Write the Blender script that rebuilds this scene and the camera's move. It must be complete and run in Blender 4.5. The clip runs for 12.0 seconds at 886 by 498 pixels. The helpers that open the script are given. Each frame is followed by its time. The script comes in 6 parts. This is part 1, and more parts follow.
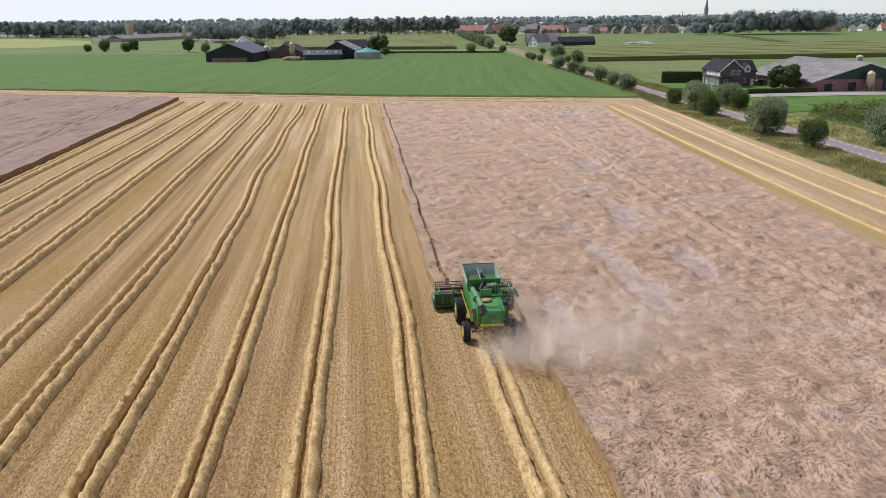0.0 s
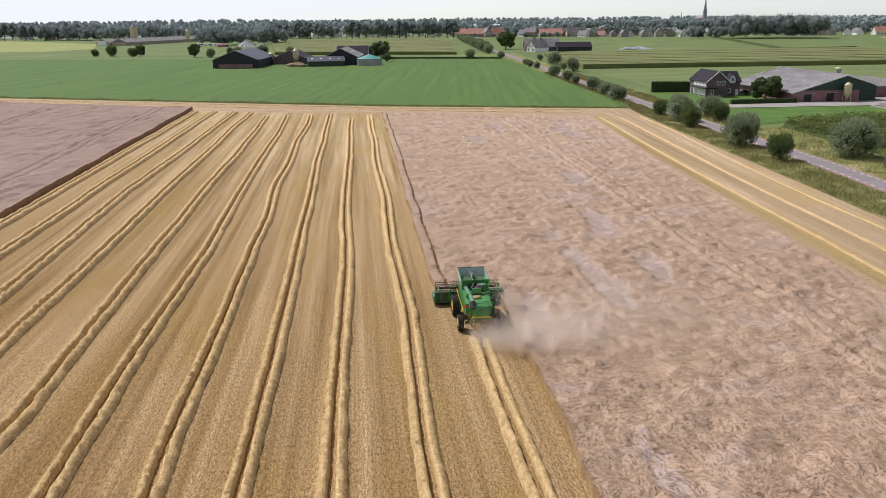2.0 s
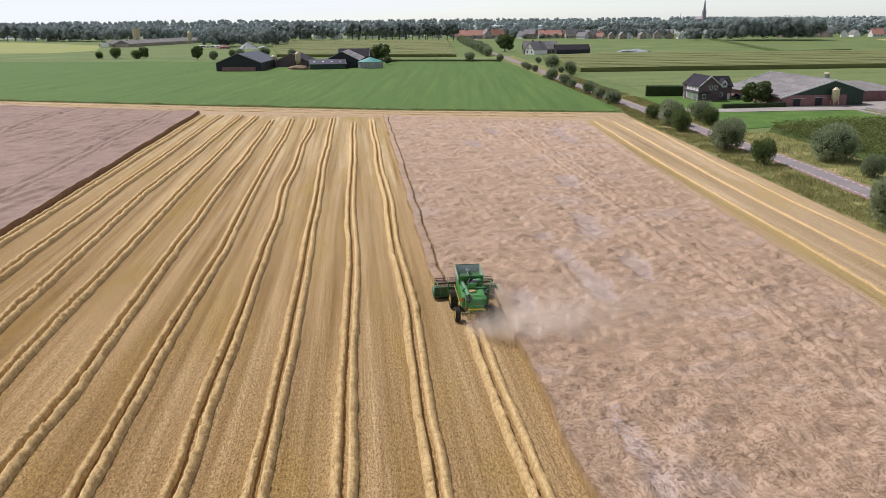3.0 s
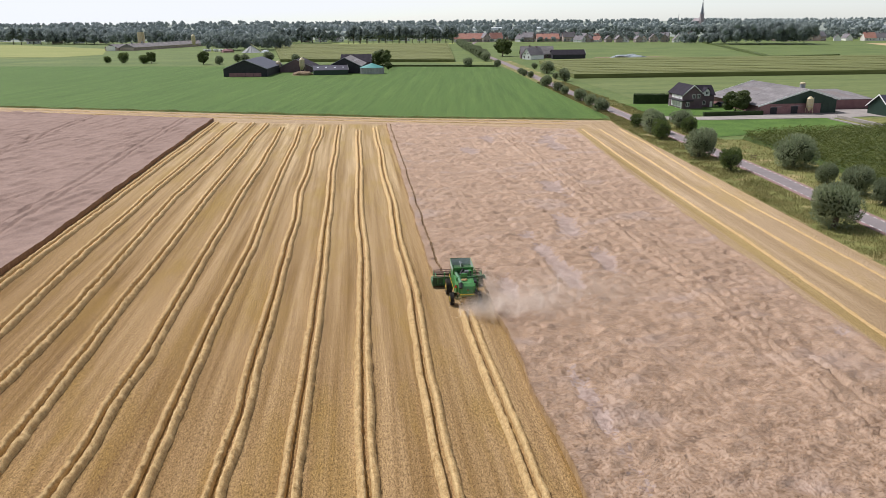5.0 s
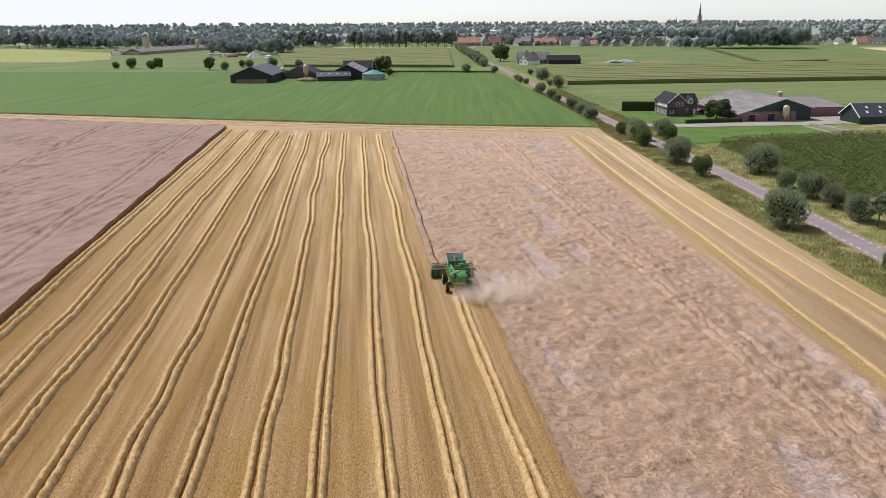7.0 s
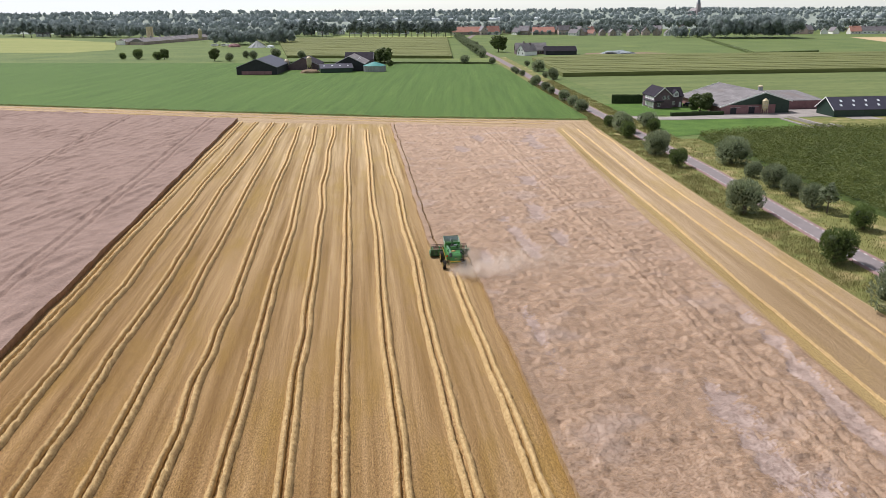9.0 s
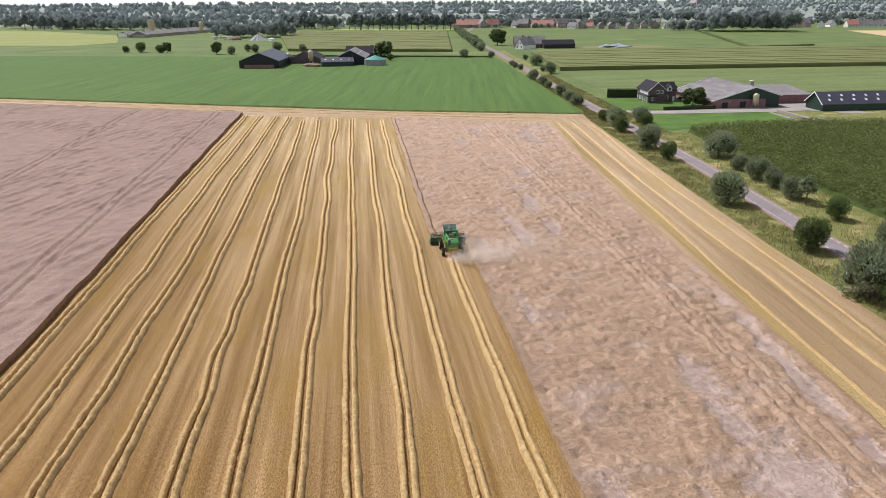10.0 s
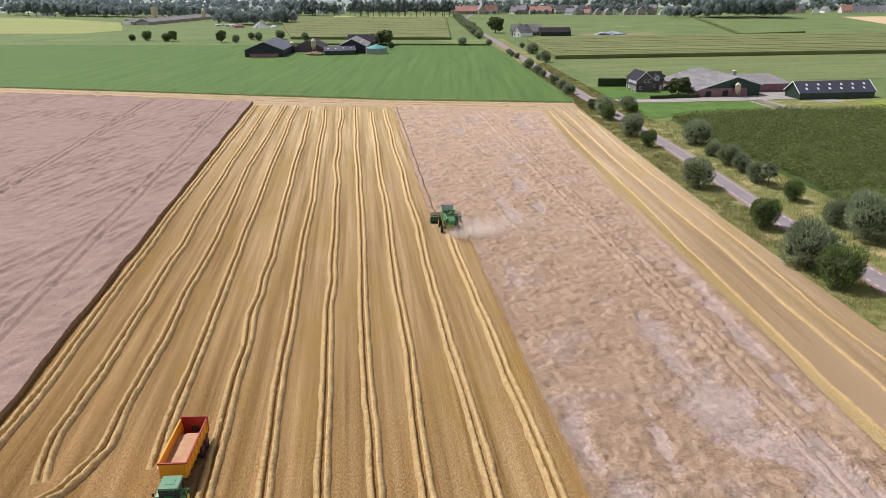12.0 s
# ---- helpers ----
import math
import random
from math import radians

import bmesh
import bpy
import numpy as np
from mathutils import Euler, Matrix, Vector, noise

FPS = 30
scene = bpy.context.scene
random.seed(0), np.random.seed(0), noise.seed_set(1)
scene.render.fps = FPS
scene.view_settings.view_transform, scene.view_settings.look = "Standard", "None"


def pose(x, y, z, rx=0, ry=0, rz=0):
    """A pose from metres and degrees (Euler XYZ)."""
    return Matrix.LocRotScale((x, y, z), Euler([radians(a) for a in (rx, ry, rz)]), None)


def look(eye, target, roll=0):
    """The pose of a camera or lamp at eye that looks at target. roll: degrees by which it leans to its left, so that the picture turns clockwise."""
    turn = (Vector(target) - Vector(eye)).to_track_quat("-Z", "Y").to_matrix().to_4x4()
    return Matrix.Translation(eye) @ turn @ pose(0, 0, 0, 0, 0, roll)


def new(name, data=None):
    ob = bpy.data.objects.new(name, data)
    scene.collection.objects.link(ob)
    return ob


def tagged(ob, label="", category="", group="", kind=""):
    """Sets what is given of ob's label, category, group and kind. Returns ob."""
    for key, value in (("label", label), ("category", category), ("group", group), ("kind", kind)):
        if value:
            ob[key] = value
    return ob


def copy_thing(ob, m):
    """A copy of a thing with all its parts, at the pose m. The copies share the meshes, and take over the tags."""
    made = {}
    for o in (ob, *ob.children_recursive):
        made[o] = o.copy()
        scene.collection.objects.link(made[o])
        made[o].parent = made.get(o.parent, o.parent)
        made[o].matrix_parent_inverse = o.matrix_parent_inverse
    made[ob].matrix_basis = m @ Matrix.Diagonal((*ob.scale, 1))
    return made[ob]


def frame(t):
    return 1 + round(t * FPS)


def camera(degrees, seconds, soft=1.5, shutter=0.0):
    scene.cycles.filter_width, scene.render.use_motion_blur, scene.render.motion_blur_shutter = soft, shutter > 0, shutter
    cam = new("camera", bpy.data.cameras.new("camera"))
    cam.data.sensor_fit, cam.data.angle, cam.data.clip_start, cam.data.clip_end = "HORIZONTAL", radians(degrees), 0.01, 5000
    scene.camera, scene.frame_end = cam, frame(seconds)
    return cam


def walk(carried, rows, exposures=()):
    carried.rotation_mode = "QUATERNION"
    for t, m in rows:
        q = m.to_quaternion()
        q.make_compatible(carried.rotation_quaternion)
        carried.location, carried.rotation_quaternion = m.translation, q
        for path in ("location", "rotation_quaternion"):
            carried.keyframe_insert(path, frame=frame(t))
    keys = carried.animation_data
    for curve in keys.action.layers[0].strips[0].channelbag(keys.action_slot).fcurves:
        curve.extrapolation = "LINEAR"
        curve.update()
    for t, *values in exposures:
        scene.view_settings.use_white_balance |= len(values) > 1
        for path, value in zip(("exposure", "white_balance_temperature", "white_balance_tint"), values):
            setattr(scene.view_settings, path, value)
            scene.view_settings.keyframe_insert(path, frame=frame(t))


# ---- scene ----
# camera: a drone backing away along the rows and climbing
cam = camera(60, 12.0, soft=0.55)
ROWS = [
    (0.0, 0.0, 0.0, 20.28, -6.21, -16.83, -0.57),
    (1.5, -0.8, -7.9, 23.2, -6.22, -16.83, -0.54),
    (3.0, -1.66, -17.0, 25.85, -6.24, -16.81, -0.46),
    (5.0, -2.95, -31.2, 29.7, -6.28, -16.79, -0.41),
    (6.0, -3.6, -38.7, 31.6, -6.29, -16.76, -0.42),
    (7.0, -4.25, -46.2, 33.6, -6.31, -16.72, -0.42),
    (8.0, -4.93, -53.9, 35.65, -6.32, -17.08, -0.43),
    (9.0, -5.66, -61.7, 37.6, -6.33, -17.66, -0.43),
    (10.0, -6.44, -69.5, 39.35, -6.36, -18.24, -0.38),
    (11.0, -7.28, -77.8, 41.4, -6.38, -18.81, -0.42),
    (12.0, -8.12, -86.14, 43.41, -6.38, -19.36, -0.47),
]


def flight(x, y, z, yaw, pitch, roll):
    a, b = radians(yaw), radians(pitch)
    ahead = Vector((-math.sin(a) * math.cos(b), math.cos(a) * math.cos(b), math.sin(b)))
    eye = Vector((x, y, z))
    return look(eye, eye + ahead * 2, roll)


walk(cam, [(t, flight(*row)) for t, *row in ROWS], [(0.0, 0.08, 6250, 10), (2.0, 0.10, 6420, 10), (5.0, 0.14, 6450, 10), (8.0, 0.18, 6450, 10), (12.0, 0.28, 6420, 10)])

# light: hazy afternoon sun from beyond the field, to the left
SUN_EL, SUN_AZ = radians(54), radians(-45)  # azimuth from +y, to the right positive
sun = new("sun", bpy.data.lights.new("sun", "SUN"))
sun.data.energy, sun.data.angle, sun.data.color = 4.2, radians(1.5), (1.0, 0.958, 0.965)
sun.matrix_world = look((0, 0, 0), (-math.sin(SUN_AZ) * math.cos(SUN_EL), -math.cos(SUN_AZ) * math.cos(SUN_EL), -math.sin(SUN_EL)))
world = bpy.data.worlds.new("world")
scene.world = world
world.use_nodes = True
sky = world.node_tree.nodes.new("ShaderNodeTexSky")
sky.sky_type, sky.sun_disc = "NISHITA", False
sky.sun_elevation, sky.sun_rotation = SUN_EL, SUN_AZ
sky.air_density, sky.dust_density, sky.ozone_density = 0.7, 0.25, 2.5
background = world.node_tree.nodes["Background"]
background.inputs["Strength"].default_value = 0.125
haze = world.node_tree.nodes.new("ShaderNodeHueSaturation")
haze.inputs["Saturation"].default_value = 0.36
world.node_tree.links.new(sky.outputs[0], haze.inputs["Color"])
veil = world.node_tree.nodes.new("ShaderNodeMixRGB")
veil.blend_type, veil.inputs[0].default_value, veil.inputs[2].default_value = "DARKEN", 1.0, (6.7, 6.9, 7.3, 1)
world.node_tree.links.new(haze.outputs[0], veil.inputs[1])
world.node_tree.links.new(veil.outputs[0], background.inputs[0])


# ---- materials ----
def material(name, dark, light, scale=2.0, fine=30.0, rough=0.9, bump=0.3, depth=0.05, stretch=(1, 1, 1), fleck=None, fleck_at=0.62, metal=0.0, object_random=0.0, translucent=0.0, far_haze=None):
    """Two colours mixed by a coarse and a fine noise, with fine relief; fleck: a third colour in patches; the last
    argument paints haze over the far end.
    """
    m = bpy.data.materials.new(name)
    m.use_nodes = True
    n, l = m.node_tree.nodes, m.node_tree.links
    shader = n["Principled BSDF"]
    coord, mapping = n.new("ShaderNodeTexCoord"), n.new("ShaderNodeMapping")
    mapping.inputs["Scale"].default_value = stretch
    l.new(coord.outputs["Object"], mapping.inputs["Vector"])

    def noise_at(s, detail):
        t = n.new("ShaderNodeTexNoise")
        t.inputs["Scale"].default_value, t.inputs["Detail"].default_value = s, detail
        l.new(mapping.outputs[0], t.inputs["Vector"])
        return t

    coarse, small = noise_at(scale, 4), noise_at(fine, 3)
    both = n.new("ShaderNodeMath")
    both.operation = "MULTIPLY_ADD"
    l.new(small.outputs["Fac"], both.inputs[0])
    both.inputs[1].default_value = 0.55
    half = n.new("ShaderNodeMath")
    half.operation = "MULTIPLY"
    half.inputs[1].default_value = 0.45
    l.new(coarse.outputs["Fac"], half.inputs[0])
    l.new(half.outputs[0], both.inputs[2])
    ramp = n.new("ShaderNodeValToRGB")
    ramp.color_ramp.elements[0].position, ramp.color_ramp.elements[1].position = 0.36, 0.64
    ramp.color_ramp.elements[0].color, ramp.color_ramp.elements[1].color = (*dark, 1), (*light, 1)
    l.new(both.outputs[0], ramp.inputs[0])
    colour = ramp.outputs[0]
    if fleck:
        patch = noise_at(scale * 0.37, 2)
        mask = n.new("ShaderNodeValToRGB")
        mask.color_ramp.elements[0].position, mask.color_ramp.elements[1].position = fleck_at, fleck_at + 0.12
        l.new(patch.outputs["Fac"], mask.inputs[0])
        mix = n.new("ShaderNodeMixRGB")
        mix.inputs[2].default_value = (*fleck, 1)
        l.new(mask.outputs[0], mix.inputs[0])
        l.new(colour, mix.inputs[1])
        colour = mix.outputs[0]
    if object_random:
        info, hsv, vary = n.new("ShaderNodeObjectInfo"), n.new("ShaderNodeHueSaturation"), n.new("ShaderNodeMath")
        vary.operation = "MULTIPLY_ADD"
        vary.inputs[1].default_value, vary.inputs[2].default_value = object_random * 2, 1 - object_random
        l.new(info.outputs["Random"], vary.inputs[0])
        l.new(vary.outputs[0], hsv.inputs["Value"])
        l.new(colour, hsv.inputs["Color"])
        colour = hsv.outputs[0]
    # distance haze multiplied into the colour, growing along y
    if far_haze:
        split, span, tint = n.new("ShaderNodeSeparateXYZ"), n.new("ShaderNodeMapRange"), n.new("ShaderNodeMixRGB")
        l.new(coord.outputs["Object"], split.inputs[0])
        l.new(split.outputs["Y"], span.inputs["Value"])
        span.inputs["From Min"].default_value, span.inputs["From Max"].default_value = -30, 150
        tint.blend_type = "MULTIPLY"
        tint.inputs[2].default_value = (*far_haze, 1)
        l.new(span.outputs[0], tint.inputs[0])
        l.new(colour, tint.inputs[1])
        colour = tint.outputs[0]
    l.new(colour, shader.inputs["Base Color"])
    shader.inputs["Roughness"].default_value, shader.inputs["Metallic"].default_value = rough, metal
    shader.inputs["Specular IOR Level"].default_value = 0.25 if rough > 0.7 else 0.5
    if bump:
        b = n.new("ShaderNodeBump")
        b.inputs["Strength"].default_value, b.inputs["Distance"].default_value = bump, depth
        l.new(both.outputs[0], b.inputs["Height"])
        l.new(b.outputs[0], shader.inputs["Normal"])
    if translucent:
        thin, mixed = n.new("ShaderNodeBsdfTranslucent"), n.new("ShaderNodeMixShader")
        l.new(colour, thin.inputs["Color"])
        mixed.inputs[0].default_value = translucent
        l.new(shader.outputs[0], mixed.inputs[1])
        l.new(thin.outputs[0], mixed.inputs[2])
        l.new(mixed.outputs[0], n["Material Output"].inputs["Surface"])
    return m


def striped(name, dark, light, patch, rows=4.5, broad=0.6, track=None, field_haze=None):
    """Drilled rows along y: fine rows, broad streaks left by each pass, and patches; the last argument paints haze in,
    from a golden near part of a field to a paler far part.
    """
    m = bpy.data.materials.new(name)
    m.use_nodes = True
    n, l = m.node_tree.nodes, m.node_tree.links
    shader = n["Principled BSDF"]
    coord = n.new("ShaderNodeTexCoord")

    def streak(sx, sy, detail, rough=0.6):
        mapping, t = n.new("ShaderNodeMapping"), n.new("ShaderNodeTexNoise")
        mapping.inputs["Scale"].default_value = (sx, sy, 1)
        t.inputs["Scale"].default_value, t.inputs["Detail"].default_value, t.inputs["Roughness"].default_value = 1.0, detail, rough
        l.new(coord.outputs["Object"], mapping.inputs["Vector"])
        l.new(mapping.outputs[0], t.inputs["Vector"])
        return t.outputs["Fac"]

    def ramp(fac, a, b, lo=(0, 0, 0, 1), hi=(1, 1, 1, 1)):
        r = n.new("ShaderNodeValToRGB")
        r.color_ramp.elements[0].position, r.color_ramp.elements[1].position = a, b
        r.color_ramp.elements[0].color, r.color_ramp.elements[1].color = lo, hi
        l.new(fac, r.inputs[0])
        return r.outputs[0]

    def blend(fac, a, b, kind="MIX"):
        x = n.new("ShaderNodeMixRGB")
        x.blend_type = kind
        for socket, value in zip(x.inputs, (fac, a, b)):
            if isinstance(value, (int, float)):
                socket.default_value = value
            elif isinstance(value, tuple):
                socket.default_value = value
            else:
                l.new(value, socket)
        return x.outputs[0]

    fine, grain = streak(rows * 1.6, rows * 0.6, 3, 0.75), streak(rows * 2.4, rows * 2.0, 3, 0.7)
    wide, patches = streak(broad, 0.012, 3), streak(0.16, 0.035, 4, 0.7)
    base = blend(ramp(wide, 0.31, 0.70), (*dark, 1), (*light, 1))
    base = blend(ramp(patches, 0.48, 0.66, hi=(0.75, 0.75, 0.75, 1)), base, (*patch, 1))
    if track:
        base = blend(ramp(streak(0.9, 0.014, 3), 0.55, 0.70, hi=(0.5, 0.5, 0.5, 1)), base, (*track, 1))
    # painted haze along x + y: darker and golden near, paler and bluer far
    if field_haze:
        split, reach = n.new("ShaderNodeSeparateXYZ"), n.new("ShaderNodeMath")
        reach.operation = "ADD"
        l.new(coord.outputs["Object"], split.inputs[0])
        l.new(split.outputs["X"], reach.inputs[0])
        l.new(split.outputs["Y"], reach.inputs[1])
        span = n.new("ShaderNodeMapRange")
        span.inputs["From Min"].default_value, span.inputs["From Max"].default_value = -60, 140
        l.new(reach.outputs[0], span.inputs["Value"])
        base = blend(1.0, base, ramp(span.outputs[0], 0.0, 1.0, *field_haze), "MULTIPLY")
    both = blend(0.5, fine, grain)
    lit = ramp(both, 0.39, 0.61, (0.36, 0.32, 0.28, 1), (1.46, 1.46, 1.44, 1))
    colour = blend(1.0, base, lit, "MULTIPLY")
    l.new(colour, shader.inputs["Base Color"])
    shader.inputs["Roughness"].default_value, shader.inputs["Specular IOR Level"].default_value = 0.9, 0.2
    bump = n.new("ShaderNodeBump")
    bump.inputs["Strength"].default_value, bump.inputs["Distance"].default_value = 0.8, 0.10
    l.new(both, bump.inputs["Height"])
    l.new(bump.outputs[0], shader.inputs["Normal"])
    return m


MEADOW = material("meadow_grass", (0.08, 0.122, 0.034), (0.15, 0.19, 0.058), 0.03, 0.5, bump=0.2, fleck=(0.22, 0.25, 0.07))
BEET = striped("young_green_crop", (0.068, 0.128, 0.027), (0.113, 0.19, 0.043), (0.085, 0.158, 0.034), rows=1.3, broad=0.35, track=(0.052, 0.108, 0.024))
LAWN = material("lawn_grass", (0.045, 0.10, 0.014), (0.11, 0.19, 0.034), 0.15, 1.6, bump=0.6, fleck=(0.10, 0.175, 0.03))
STUBBLE = striped("cereal_stubble", (0.205, 0.128, 0.044), (0.475, 0.355, 0.195), (0.305, 0.21, 0.062), track=(0.14, 0.078, 0.028), field_haze=((0.79, 0.65, 0.50, 1), (1.22, 1.25, 1.36, 1)))
HEADLAND = striped("headland_stubble", (0.27, 0.185, 0.095), (0.48, 0.355, 0.225), (0.36, 0.255, 0.11), broad=0.45, field_haze=((0.56, 0.50, 0.42, 1), (1.12, 1.14, 1.18, 1)))
CROP = material("lodged_barley", (0.30, 0.205, 0.14), (0.42, 0.298, 0.21), 0.3, 4.0, bump=0.8, depth=0.15, stretch=(0.8, 1.5, 1), fleck=(0.375, 0.278, 0.215), fleck_at=0.57, far_haze=(1.25, 1.29, 1.36))
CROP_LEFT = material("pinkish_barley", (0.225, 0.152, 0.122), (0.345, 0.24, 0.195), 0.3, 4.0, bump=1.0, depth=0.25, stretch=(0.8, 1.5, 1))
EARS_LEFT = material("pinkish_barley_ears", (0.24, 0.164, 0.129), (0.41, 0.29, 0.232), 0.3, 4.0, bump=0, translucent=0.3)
CROP_FLAT = material("flattened_barley", (0.35, 0.265, 0.222), (0.455, 0.352, 0.30), 0.5, 5.0, bump=0.8, depth=0.15, stretch=(0.8, 1.5, 1))
EARS = material("barley_ears", (0.35, 0.243, 0.156), (0.535, 0.386, 0.26), 0.3, 4.0, bump=0, translucent=0.5, stretch=(0.8, 1.5, 1), fleck=(0.43, 0.318, 0.245), fleck_at=0.57, far_haze=(1.25, 1.29, 1.36))
EARS_FLAT = material("pale_flattened_ears", (0.375, 0.284, 0.24), (0.50, 0.388, 0.335), 0.9, 10.0, bump=0, translucent=0.5)
STEMS = material("stubble_stems", (0.27, 0.178, 0.055), (0.54, 0.392, 0.19), 0.6, 8.0, bump=0, translucent=0.45)
WILD_GRASS = material("wild_grass", (0.12, 0.14, 0.035), (0.42, 0.355, 0.17), 0.4, 5.0, bump=0, translucent=0.2)
CROP_SIDE = material("crop_stalks", (0.27, 0.17, 0.08), (0.48, 0.33, 0.17), 2.0, 14.0, bump=0.8, stretch=(1, 1, 0.2))
# darker reddish copy of the stalks: shade painted on the left block's wall
SIDE_SHADED = material("shaded_crop_stalks", (0.16, 0.09, 0.055), (0.30, 0.185, 0.11), 2.0, 14.0, bump=0.8, stretch=(1, 1, 0.2))
STRAW = material("straw", (0.31, 0.195, 0.076), (0.62, 0.45, 0.222), 3.0, 13.0, bump=0.7, depth=0.08, far_haze=(1.28, 1.32, 1.45))
STRAW_LOOSE = material("loose_straw", (0.37, 0.243, 0.097), (0.69, 0.51, 0.26), 3.0, 12.0, bump=0, translucent=0.5, far_haze=(1.28, 1.32, 1.45))
VERGE = material("rough_verge_grass", (0.095, 0.12, 0.028), (0.25, 0.23, 0.08), 0.5, 7.0, bump=0.8, depth=0.12, fleck=(0.34, 0.28, 0.13), fleck_at=0.56)
ASPHALT = material("asphalt", (0.19, 0.165, 0.165), (0.26, 0.225, 0.225), 0.3, 14.0, bump=0.15, depth=0.01)
EDGE_LANE = material("reddish_edge_lane", (0.24, 0.15, 0.14), (0.32, 0.21, 0.195), 0.4, 14.0, bump=0.15, depth=0.01)
ROAD_PAINT = material("road_paint", (0.62, 0.62, 0.60), (0.82, 0.82, 0.80), 2.0, 20.0, bump=0)
CONCRETE = material("yard_concrete", (0.23, 0.205, 0.19), (0.37, 0.335, 0.305), 0.2, 4.0, bump=0.2, depth=0.02, fleck=(0.28, 0.26, 0.2))
SOIL = material("bare_soil", (0.17, 0.12, 0.075), (0.30, 0.22, 0.14), 0.3, 5.0, bump=0.6)
MAIZE_FAR = material("far_maize", (0.10, 0.115, 0.035), (0.20, 0.21, 0.075), 0.15, 0.9, bump=0.7, depth=0.3, stretch=(0.05, 1.6, 1))
# dark version of the willow leaf: shade painted inside the crowns
WILLOW_SHADE = material("willow_inner_shade", (0.028, 0.038, 0.018), (0.07, 0.085, 0.042), 2.0, 9.0, bump=0.6)
LEAF_WILLOW = material("willow_leaf", (0.135, 0.17, 0.085), (0.33, 0.37, 0.225), 1.2, 9.0, rough=0.6, bump=0, object_random=0.2, translucent=0.45)
LEAF_SHRUB = material("shrub_leaf", (0.065, 0.10, 0.024), (0.17, 0.225, 0.065), 1.2, 9.0, rough=0.6, bump=0, object_random=0.2, translucent=0.4)
LEAF_GREEN = material("broad_leaf", (0.08, 0.115, 0.032), (0.18, 0.225, 0.075), 0.8, 9.0, rough=0.6, bump=0, object_random=0.25, translucent=0.35)
# far foliage greyed and lightened: haze painted into the leaf colours
LEAF_HAZED = material("hazed_wood_foliage", (0.20, 0.24, 0.225), (0.335, 0.378, 0.36), 0.06, 0.35, bump=0, translucent=0.5)
LEAF_FAR_HAZED = material("hazed_distant_foliage", (0.235, 0.275, 0.265), (0.33, 0.37, 0.365), 0.02, 0.2, bump=0)
HEDGE_LEAF = material("hedge_leaf", (0.02, 0.035, 0.012), (0.05, 0.075, 0.025), 1.0, 9.0, bump=0)
# maize leaf darkened: painted shade for the slab below the leaves
CORN_SHADE = material("maize_lower_shade", (0.035, 0.055, 0.012), (0.085, 0.12, 0.03), 0.5, 6.0, bump=0.8, depth=0.2)
CORN_LEAF = material("maize_leaf", (0.075, 0.095, 0.017), (0.185, 0.212, 0.047), 0.3, 6.0, rough=0.7, bump=0, translucent=0.25)
BARK = material("bark", (0.07, 0.055, 0.04), (0.16, 0.13, 0.10), 3.0, 20.0, bump=0.6)


# ---- mesh helpers ----
def part(name, bm, mat, parent=None, label=""):
    me = bpy.data.meshes.new(name)
    bm.to_mesh(me)
    bm.free()
    me.materials.append(mat)
    ob = new(name, me)
    if parent:
        ob.parent = parent
    if label:
        ob["label"] = label
    return ob


def from_arrays(name, verts, faces, mat, parent=None, label="", smooth=False):
    me = bpy.data.meshes.new(name)
    verts, faces = np.asarray(verts, np.float32), np.asarray(faces, np.int32)
    me.vertices.add(len(verts))
    me.vertices.foreach_set("co", verts.ravel())
    k = faces.shape[1]
    me.loops.add(faces.size)
    me.loops.foreach_set("vertex_index", faces.ravel())
    me.polygons.add(len(faces))
    me.polygons.foreach_set("loop_start", np.arange(0, faces.size, k, dtype=np.int32))
    me.polygons.foreach_set("loop_total", np.full(len(faces), k, np.int32))
    me.update(calc_edges=True)
    me.validate()
    if smooth:
        me.polygons.foreach_set("use_smooth", np.ones(len(faces), bool))
    me.materials.append(mat)
    ob = new(name, me)
    if parent:
        ob.parent = parent
    if label:
        ob["label"] = label
    return ob


def empty(name, at=(0, 0, 0), turn=0):
    ob = new(name)
    ob.matrix_basis = pose(*at, 0, 0, turn)
    return ob


def add_box(bm, lo, hi, bevel=0.0):
    """A box between two corners, in bm; bevelled where asked."""
    made = bmesh.ops.create_cube(bm, size=1)
    size, mid = [b - a for a, b in zip(lo, hi)], [(a + b) / 2 for a, b in zip(lo, hi)]
    for v in made["verts"]:
        v.co = Vector([v.co[i] * size[i] + mid[i] for i in range(3)])
    if bevel:
        edges = list({e for v in made["verts"] for e in v.link_edges})
        bmesh.ops.bevel(bm, geom=edges, offset=bevel, segments=2, affect="EDGES", profile=0.5)
    return bm


def box(lo, hi, bevel=0.0):
    return add_box(bmesh.new(), lo, hi, bevel)


def add_tube(bm, a, b, r0, r1=None, sides=10, caps=True):
    a, b = Vector(a), Vector(b)
    d = b - a
    m = Matrix.Translation((a + b) / 2) @ d.to_track_quat("Z", "Y").to_matrix().to_4x4()
    bmesh.ops.create_cone(bm, cap_ends=caps, segments=sides, radius1=r0, radius2=r0 if r1 is None else r1, depth=d.length, matrix=m)
    return bm


def tube(a, b, r0, r1=None, sides=10):
    return add_tube(bmesh.new(), a, b, r0, r1, sides)


